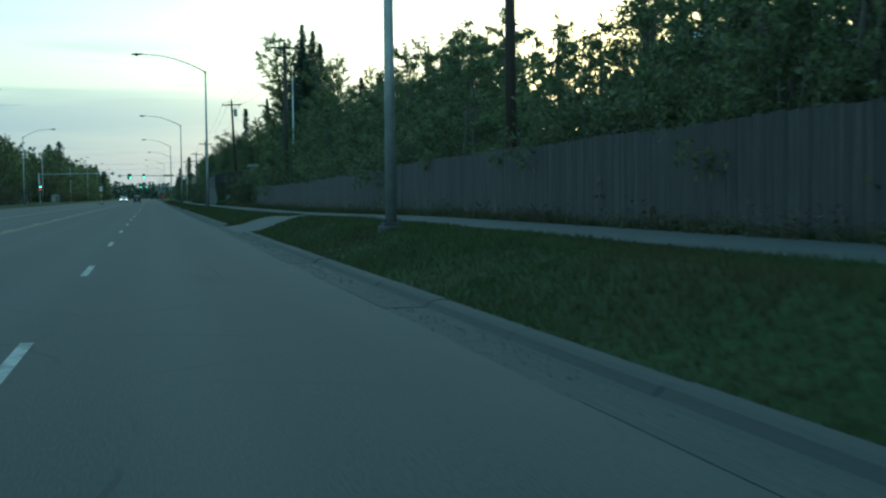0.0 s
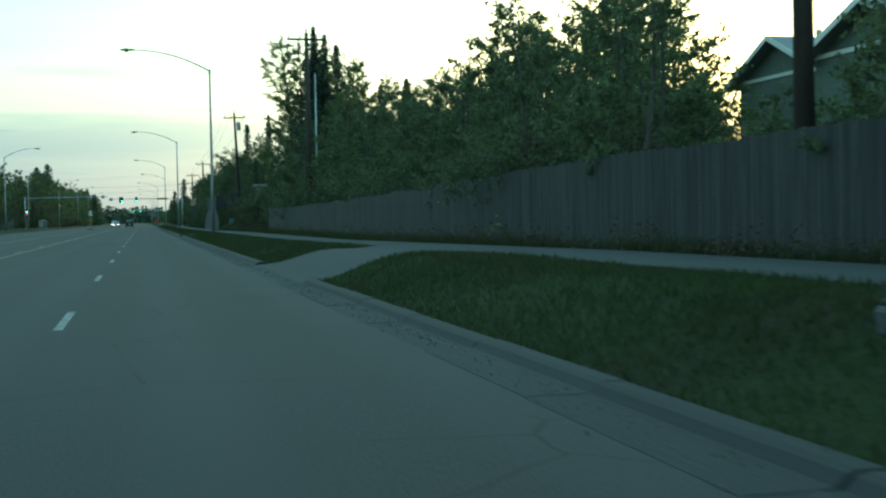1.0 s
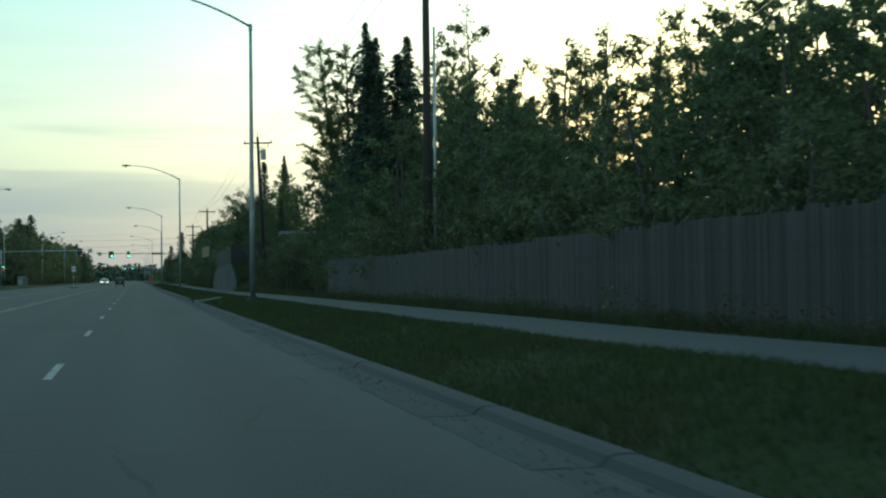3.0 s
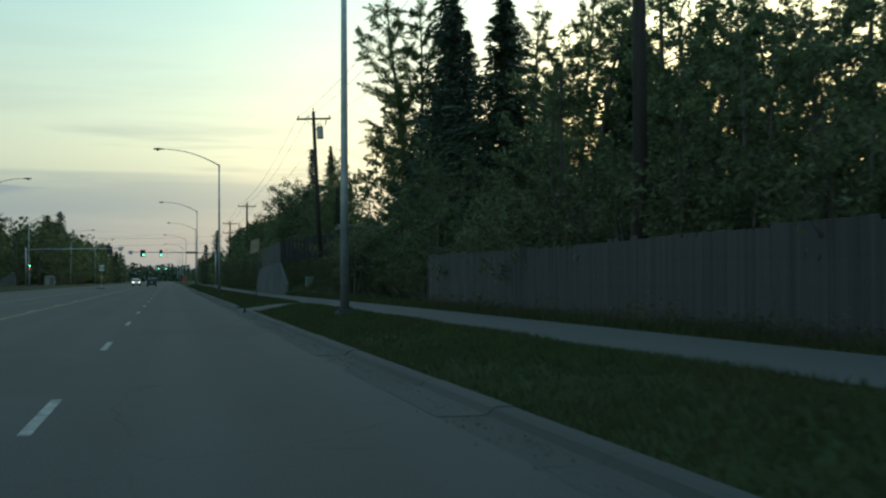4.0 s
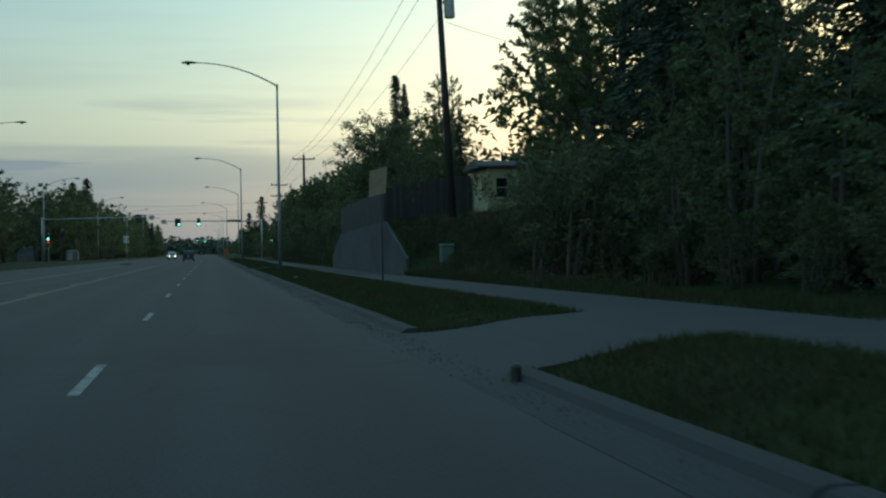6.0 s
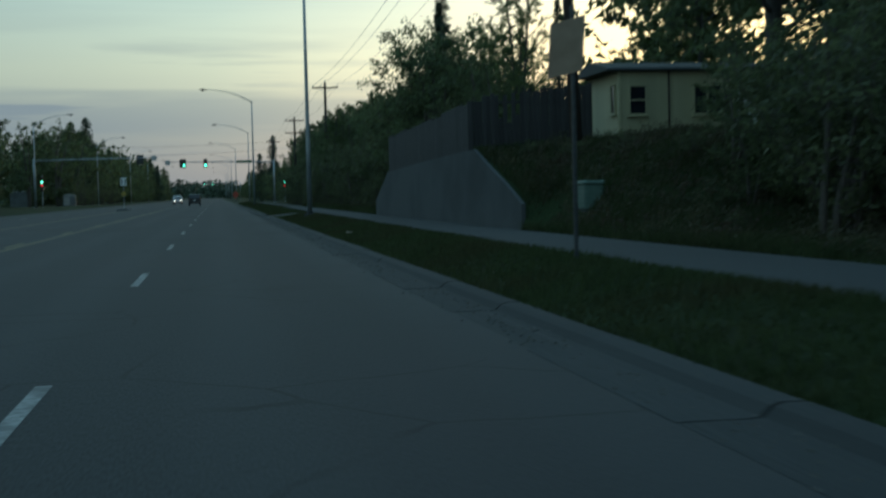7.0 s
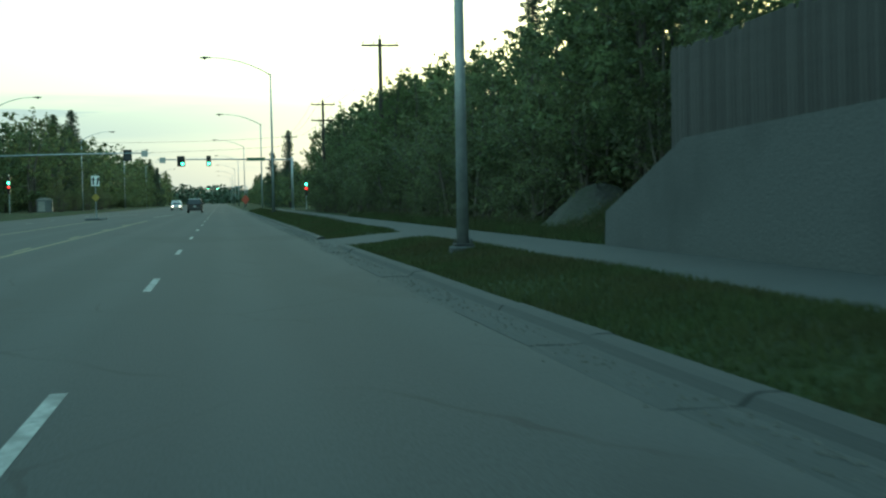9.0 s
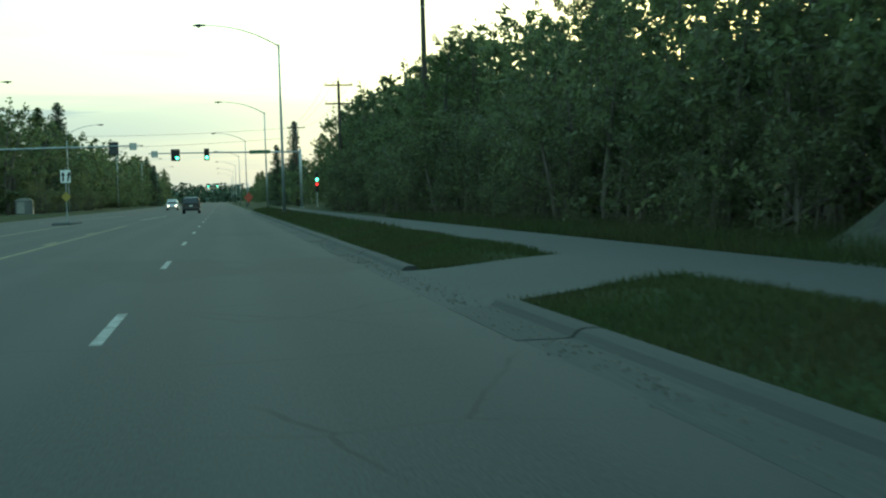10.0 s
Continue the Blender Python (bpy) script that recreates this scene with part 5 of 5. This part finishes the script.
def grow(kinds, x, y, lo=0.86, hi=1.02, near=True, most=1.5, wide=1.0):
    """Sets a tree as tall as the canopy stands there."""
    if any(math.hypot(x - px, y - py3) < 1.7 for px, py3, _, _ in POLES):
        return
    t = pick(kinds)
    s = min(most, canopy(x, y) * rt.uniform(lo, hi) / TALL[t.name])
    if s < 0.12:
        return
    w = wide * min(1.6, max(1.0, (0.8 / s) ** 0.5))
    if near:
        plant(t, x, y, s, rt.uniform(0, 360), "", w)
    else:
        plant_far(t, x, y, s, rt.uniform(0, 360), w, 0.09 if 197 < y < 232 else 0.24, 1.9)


def scatter(y0, y1, step, rows, rule):
    y = y0
    while y < y1:
        for x0 in rows:
            x, yy = x0 + rt.uniform(-0.9, 0.9), y + rt.uniform(-1.1, 1.1)
            rule(x0, x, yy)
        y += step * rt.uniform(0.85, 1.15)


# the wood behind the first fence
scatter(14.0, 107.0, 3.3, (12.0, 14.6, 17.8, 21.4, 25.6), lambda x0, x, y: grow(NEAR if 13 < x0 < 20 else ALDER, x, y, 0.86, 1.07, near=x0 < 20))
y = 11.0
while y < 116:
    if not any(abs(y - q[1]) < 1.6 for q in POLES):
        grow(SHRUB, 10.9 + rt.uniform(-0.3, 0.5), y, 0.5, 0.85, most=0.95)
    y += rt.uniform(2.0, 3.2)
# mixed tall trees round the fence's end
for x, y in ((13.6, 109.5), (15.6, 112.5), (17.6, 110.5), (19.0, 115.5), (21.0, 141.0), (20.4, 131.5), (22.5, 137.0), (24.5, 143.0)):
    grow(BIRCH, x, y, 0.92, 1.03)
for x, y in ((15.0, 109.0), (16.8, 114.6), (20.5, 112.0), (21.5, 119.0), (18.0, 145.0), (19.4, 127.5), (24.0, 131.0), (25.0, 149.0)):
    grow(SPRUCE, x, y, 0.92, 1.03, wide=1.2)
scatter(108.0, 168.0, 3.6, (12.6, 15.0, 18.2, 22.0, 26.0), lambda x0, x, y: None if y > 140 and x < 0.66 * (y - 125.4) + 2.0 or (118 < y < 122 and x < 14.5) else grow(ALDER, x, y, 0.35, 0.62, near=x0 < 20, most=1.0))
for x, y in ((14.3, 122.3), (15.6, 124.2), (17.3, 126.8), (18.8, 129.4), (20.4, 132.0), (13.2, 119.6)):
    grow(ALDER, x, y, 0.95, 1.02)
for k in range(28):
    x, y = rt.uniform(11.2, 18), rt.uniform(119, 152)
    if not (118 < y < 123 and x < 15) and not (y > 140 and x < 0.47 * (y - 125.4) + 1):
        plant(pick(SHRUB), x, y, rt.uniform(0.5, 0.95), rt.uniform(0, 360))
for x, y in ((9.7, 146.5), (10.6, 149.0), (11.2, 152.5), (10.9, 156.5), (11.5, 159.5), (9.6, 161.5), (10.2, 158.8)):
    plant(pick(SHRUB), x, y, rt.uniform(0.10, 0.17), rt.uniform(0, 360), "low weedy shrub on the bank", 1.3)
for x, y, s in ((12.2, 148.5, 0.24), (13.0, 150.5, 0.28), (13.9, 152.4, 0.28), (12.7, 145.8, 0.24), (14.6, 149.2, 0.27), (15.6, 154.6, 0.30), (11.5, 150.6, 0.31), (12.4, 152.2, 0.32), (10.9, 148.6, 0.22), (13.5, 155.4, 0.34)):
    plant(pick(ALDER), x, y, s, rt.uniform(0, 360), "", 1.25)
plant(ROUND[1], 11.75, 147.4, 0.43, 70, "round leafy bush before the mobile home", 1.0)
for x, y, s, w in ((13.3, 148.2, 0.56, 0.85), (14.6, 149.4, 0.58, 0.95), (15.4, 147.0, 0.58, 0.95)):
    plant(ALDER[0], x, y, s, 40 * x, "leafy alder screening the end of the mobile home", w)
for x, y, s in ((11.6, 146.2, 0.75), (12.9, 147.0, 0.85), (14.1, 148.0, 0.9), (10.2, 143.6, 0.92), (11.1, 144.7, 1.0), (10.7, 141.8, 0.95)):
    plant(SHRUB[1], x, y, s, 40 * x)
# brush under the trees past the fence's end
for x, y in ((11.0, 124.8), (12.2, 126.6), (11.4, 128.6), (12.8, 130.4), (11.6, 132.4), (12.6, 134.4), (11.2, 136.2), (12.4, 138.4), (11.5, 140.4), (12.9, 142.0), (14.2, 136.0), (14.0, 132.0), (13.8, 140.0)):
    plant(pick(SHRUB), x, y, rt.uniform(0.34, 0.52), rt.uniform(0, 360), "low dark brush under the roadside trees", 1.15)
# behind the mobile home and the second fence
for x, y in ((19.6, 173.5), (25.5, 171.0), (31.0, 168.5)):
    grow([FINE] if x < 20 else BIRCH, x, y, 0.9, 1.02)
for x, y in ((22.6, 170.5),):
    grow(SPRUCE, x, y, 0.9, 1.02)
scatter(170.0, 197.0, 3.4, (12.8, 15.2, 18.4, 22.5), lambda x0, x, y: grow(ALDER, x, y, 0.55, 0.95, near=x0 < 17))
for x, y, s in ((11.6, 188.0, 0.6), (12.8, 190.5, 0.9), (11.9, 193.6, 0.7), (12.6, 196.4, 1.0), (11.5, 199.0, 0.8), (13.8, 193.0, 1.1), (12.0, 202.5, 0.9), (10.6, 204.5, 0.6)):
    plant(pick(SHRUB), x, y, s, rt.uniform(0, 360))
plant(ROUND[0], 12.3, 197.2, 1.22, 0, "round-crowned leafy tree behind the fence", 0.97)
plant(ROUND[1], 15.2, 201.5, 1.2, 40, "", 1.05)
plant(BIRCH[0], 17.2, 203.0, 0.64, 20, "loose leafy birch behind the fence on the wall", 1.1)
plant(BIRCH[2], 16.6, 198.6, 0.56, 200, "", 1.1)
plant(SPRUCE[1], 23.2, 252.0, 1.0, 30, "tall dark spruce rising behind the roadside thicket", 0.85)
plant(BIRCH[1], 10.9, 240.5, 0.52, 70, "loose leafy tree rising over the roadside shrubs", 1.1)
plant(ALDER[1], 11.6, 246.0, 0.95, 70)
for x, y, s, k in ((11.0, 33.4, 0.50, 0), (11.8, 34.0, 0.55, 1), (12.3, 32.4, 0.60, 2)):
    plant(NEAR[k], x, y, s, 90 * k, "young alder close behind the fence", 1.15)
for x, y in ((18.5, 44.5), (17.2, 41.5), (19.9, 46.4)):
    plant(pick(ALDER), x, y, 1.10, rt.uniform(0, 360), "tall leafy alder behind the fence", 0.72)
for x, y in ((26.0, 77.5), (28.2, 81.0), (30.2, 85.0), (27.0, 86.0)):
    plant(pick(ALDER), x, y, 1.38, rt.uniform(0, 360), "tall leafy alder beside the green house", 1.0)
# low growth inside the wood, closing it against the light
for k in range(50):
    plant_far(pick(SHRUB), rt.uniform(17, 30), rt.uniform(190, 262), rt.uniform(0.9, 1.3), rt.uniform(0, 360), 1.3, 0.5, 1.8)
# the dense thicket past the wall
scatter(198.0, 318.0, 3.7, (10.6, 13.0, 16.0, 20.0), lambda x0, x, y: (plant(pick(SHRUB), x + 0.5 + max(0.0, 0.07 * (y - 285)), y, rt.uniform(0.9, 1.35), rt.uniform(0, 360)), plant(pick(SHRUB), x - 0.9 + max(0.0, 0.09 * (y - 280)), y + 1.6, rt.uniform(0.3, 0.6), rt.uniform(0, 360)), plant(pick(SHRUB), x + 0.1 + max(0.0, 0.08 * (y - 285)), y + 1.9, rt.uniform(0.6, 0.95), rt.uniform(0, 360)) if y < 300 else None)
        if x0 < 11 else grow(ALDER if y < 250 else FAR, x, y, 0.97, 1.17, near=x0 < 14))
# further along on both sides
y = 336.0
while y < 760:
    for x0 in (10.5, 15.0, 21.0):
        if rt.random() < 0.8 or x0 < 11:
            plant_far(pick(FAR), x0 + rt.uniform(-1.5, 1.5), y + rt.uniform(-2, 2), rt.uniform(0.7, 1.05) * (1 if x0 > 11 else 0.6), rt.uniform(0, 360), 1.1, 0.22, 2.2)
        else:
            plant_far(pick(STOUT), x0 + rt.uniform(-1.5, 1.5), y + rt.uniform(-2, 2), rt.uniform(0.5, 0.72), rt.uniform(0, 360), 1.2, 0.2, 2.2)
    y += rt.uniform(8, 12)
y = 216.0
while y < 760:
    if not 314 < y < 336:
        for x0 in (-26.0, -31.0, -38.0) if not 240 < y < 340 else (-31.5, -36.0, -42.0):
            s = rt.uniform(1.2, 1.6) if y < 300 else rt.uniform(1.25, 1.75)
            x, yy = x0 + rt.uniform(-1.8, 1.8), y + rt.uniform(-2, 2)
            near = y < 400 and (x0 > -30 or x0 == -31.5)
            if rt.random() < (1.0 if near else 0.87):
                if near:
                    plant(pick(FAR), x, yy, s, rt.uniform(0, 360), "leafy green tree across the road", 1.1)
                else:
                    plant_far(pick(ALDER), x, yy, s, rt.uniform(0, 360), 1.15)
            elif near:
                plant(pick(SPRUCE), x, yy, s * 0.5, rt.uniform(0, 360), "dark spruce across the road", 1.7)
            else:
                plant_far(pick(SPRUCE), x, yy, s * 0.5, rt.uniform(0, 360), 1.8, 0.2, 2.2)
    y += rt.uniform(4.5, 7.5)
y = 216.0
while y < 420:
    if not 236 < y < 340:
        plant(pick(SHRUB), -22.8 + rt.uniform(-0.8, 0.8), y, rt.uniform(0.6, 1.05), rt.uniform(0, 360), "low green shrub across the road")
    y += rt.uniform(4, 8)
for y in range(440, 640, 12):
    plant_far(pick(SLIM + ALDER), -19.8 + rt.uniform(-2, 1), y, rt.uniform(0.6, 0.9), rt.uniform(0, 360))
fv = np.concatenate(far_v)
thing("far_trees", "further rows of leafy roadside trees and spruces", "woods", kind="stuff", mesh=cloud_mesh("far_trees", fv, np.arange(len(fv)).reshape(-1, 3), LEAF))

# heaps of soil and gravel past the wall's end
for x, y, w, top in ((10.7, 196.6, 2.3, 1.55), (12.3, 190.8, 2.9, 2.45)):
    sh = Shape()
    r = random.Random(int(y))
    h = top - gz(x, y)
    for i in range(13):
        for k in range(28):
            u, a = i / 12, 2 * math.pi * k / 28
            q = w * u * (1 + 0.12 * math.sin(3 * a + y) + 0.05 * math.sin(7 * a) + 0.03 * r.uniform(-1, 1))
            px, py3 = x + q * math.cos(a), y + q * math.sin(a)
            lump = 1 + 0.20 * noise.noise((px * 1.3, py3 * 1.3, 0)) + 0.12 * noise.noise((px * 3.1, py3 * 3.1, 4)) + 0.05 * r.uniform(-1, 1)
            sh.v.append((px, py3, gz(px, py3) - 0.05 * u + h * (0.5 + 0.5 * math.cos(math.pi * u)) * (1 - 0.25 * u) * lump))
    sh.f = [(i * 28 + k, i * 28 + (k + 1) % 28, (i + 1) * 28 + (k + 1) % 28, (i + 1) * 28 + k) for i in range(12) for k in range(28)]
    thing("soil_mound", "weedy mound of grey-brown soil behind the path", "mound", mesh=tidy(sh.mesh("soil_mound", DIRT, True)))

# dead trunk leaning in the brush behind the mounds
base = Vector((9.5, 201.3, gz(9.5, 201.3) - 0.05))
d = thing("fallen_log", "thin grey dead log leaning into the brush behind the mounds", "log", at=base)
part("stem", Shape().tube([Vector((0, 0, 0)), Vector((1.1, -1.72, 0.98)), Vector((2.1, -3.3, 1.72)), Vector((2.7, -4.3, 2.2))], [0.06, 0.055, 0.045, 0.02], 9), POLEWOOD, d, smooth=True)
part("branch_stub", Shape().tube([Vector((1.1, -1.72, 0.98)), Vector((1.15, -1.95, 1.35))], [0.022, 0.01], 6), POLEWOOD, d)

# far woods at the horizon
g = np.random.default_rng(99)
fv = []
for k in range(620):
    x, y = (g.uniform(-420, 620), g.uniform(1050, 1400)) if k < 420 else (g.uniform(140, 420), g.uniform(60, 900))
    hh = g.uniform(9, 17)
    n = 90
    q = g.normal(size=(n, 3)) * np.array([5.5, 5.5, 0]) + np.array([x, y, 0])
    q[:, 2] = hh * g.uniform(0.0, 1.0, n) ** 1.3
    fv.append(q)
fv = np.concatenate(fv)
fv[:, 2] = fv[:, 2].clip(0.3)
v, f = leaf_cloud(fv, 2.4, 5)
thing("far_woods", "distant dark belt of mixed woodland", "woods", kind="stuff", mesh=cloud_mesh("far_woods", v, f, NEEDLE))

# a low wooded ridge where the road runs out
ridge = Shape()
for k in range(181):
    x = -1800 + 20 * k
    h = 13 + 4 * math.sin(0.011 * x) + 2.2 * math.sin(0.07 * x + 1) + 1.6 * math.sin(0.23 * x)
    ridge.v += [(x, 1500, -1), (x, 1500 + 30, h * 0.8), (x, 1560, h)]
ridge.f = [(3 * k + i, 3 * k + 3 + i, 3 * k + 4 + i, 3 * k + 1 + i) for k in range(180) for i in range(2)]
thing("backdrop", "far dark wooded ridge on the horizon", "ridge", kind="structure", mesh=ridge.mesh("backdrop", NEEDLE))

# ---------------------------------------------------------------- grass
g = np.random.default_rng(4)


def grass(n, xa, xb, ya, yb, hmin, hmax, seed):
    r = np.random.default_rng(seed)
    x, y = r.uniform(0, 1, n), r.uniform(ya, yb, n)
    a, b = xa(y), xb(y)
    x = a + (b - a) * x
    keep = np.ones(n, bool)
    for p, q in APRONS:
        keep &= ~((y > apron_near(p, x)) & (y < apron_far(q, x)) & (x < 6.9))
    keep &= np.hypot(x - 9.28, y - 154.4) > 0.45
    keep &= ~((y > 155.6) & (y < 187.0) & (x > 7.6) & (x < 8.25))
    keep &= (np.sin(x * 2.1 + 0.7 * y) + np.sin(0.9 * y - x) + r.normal(size=n) * 0.9) > -2.0
    x, y = x[keep], y[keep]
    m = len(x)
    z = land(x, y) - 0.01
    h = r.uniform(hmin, hmax, m) * (0.7 + 0.5 * np.abs(np.sin(0.37 * y + x)))
    az = r.uniform(0, 6.28, m)
    w = r.uniform(0.008, 0.018, m)
    lx, ly = r.normal(size=m) * 0.35 * h, r.normal(size=m) * 0.35 * h
    A = np.stack([x - w * np.cos(az), y - w * np.sin(az), z], 1)
    B = np.stack([x + w * np.cos(az), y + w * np.sin(az), z], 1)
    C = np.stack([x + lx, y + ly, z + h], 1)
    return np.stack([A, B, C], 1).reshape(-1, 3)


gv = np.concatenate([
    grass(235000, lambda y: 3.02 + 0 * y, lambda y: sidewalk_near(y) + 0.03, 5, 215, 0.05, 0.13, 1),
    grass(36000, lambda y: sidewalk_far(y) - 0.02, lambda y: np.where((y > 154) & (y < 187.5), 7.80, 9.7), 5, 215, 0.10, 0.34, 2),
    grass(46000, lambda y: np.where(y < 157, sidewalk_far(y), 8.1), lambda y: 13.0 + 0 * y, 140, 165, 0.10, 0.32, 3),
    grass(26000, lambda y: sidewalk_far(y), lambda y: 11.5 + 0 * y, 186, 240, 0.12, 0.40, 6),
    grass(26000, lambda y: 3.35 + 0 * y, lambda y: sidewalk_near(y), 215, 320, 0.08, 0.24, 5)])
thing("grass", "uneven green and straw-coloured verge grass", "grass", kind="stuff", mesh=cloud_mesh("grass", gv, np.arange(len(gv)).reshape(-1, 3), BLADE))

# rank weeds on the bank and along the foot of the fences
def weeds(n, xa, xb, ya, yb, hmin, hmax, seed):
    """Leaves on many stalks, in clumps."""
    r = np.random.default_rng(seed)
    y = r.uniform(ya, yb, n)
    x = xa(y) + (xb(y) - xa(y)) * r.random(n)
    keep = np.hypot(x - 9.28, y - 154.4) > 0.75
    for p, q in APRONS[1:]:
        keep &= ~((y > p) & (y < q))
    x, y = x[keep], y[keep]
    h = r.uniform(hmin, hmax, len(x)) * (0.45 + 0.75 * np.abs(np.sin(0.9 * y + 1.7 * x) * np.sin(0.53 * y - 0.8 * x)))
    pts = []
    for k in range(14):
        u = (k + r.random(len(x))) / 14
        pts.append(np.stack([x + r.normal(size=len(x)) * 0.07 * (0.4 + u), y + r.normal(size=len(x)) * 0.07 * (0.4 + u), land(x, y) + h * u], 1))
    return np.concatenate(pts)


wp = np.concatenate([
    weeds(4200, lambda y: np.where(y < 156.2, sidewalk_far(y) + 0.5, 8.35), lambda y: 14.5 + 0 * y, 138, 163.2, 0.14, 0.50, 11),
    weeds(1100, lambda y: 8.9 + 0 * y, lambda y: 9.55 + 0 * y, 8, 117, 0.2, 0.7, 12),
    weeds(900, lambda y: sidewalk_far(y) + 1.0, lambda y: 12.0 + 0 * y, 187.5, 245, 0.3, 0.8, 13)])
v, f = leaf_cloud(wp, 0.040, 14)
thing("weeds", "rank olive and brown weeds on the bank and by the fences", "weeds", kind="stuff", mesh=cloud_mesh("weeds", v, f, WEED))
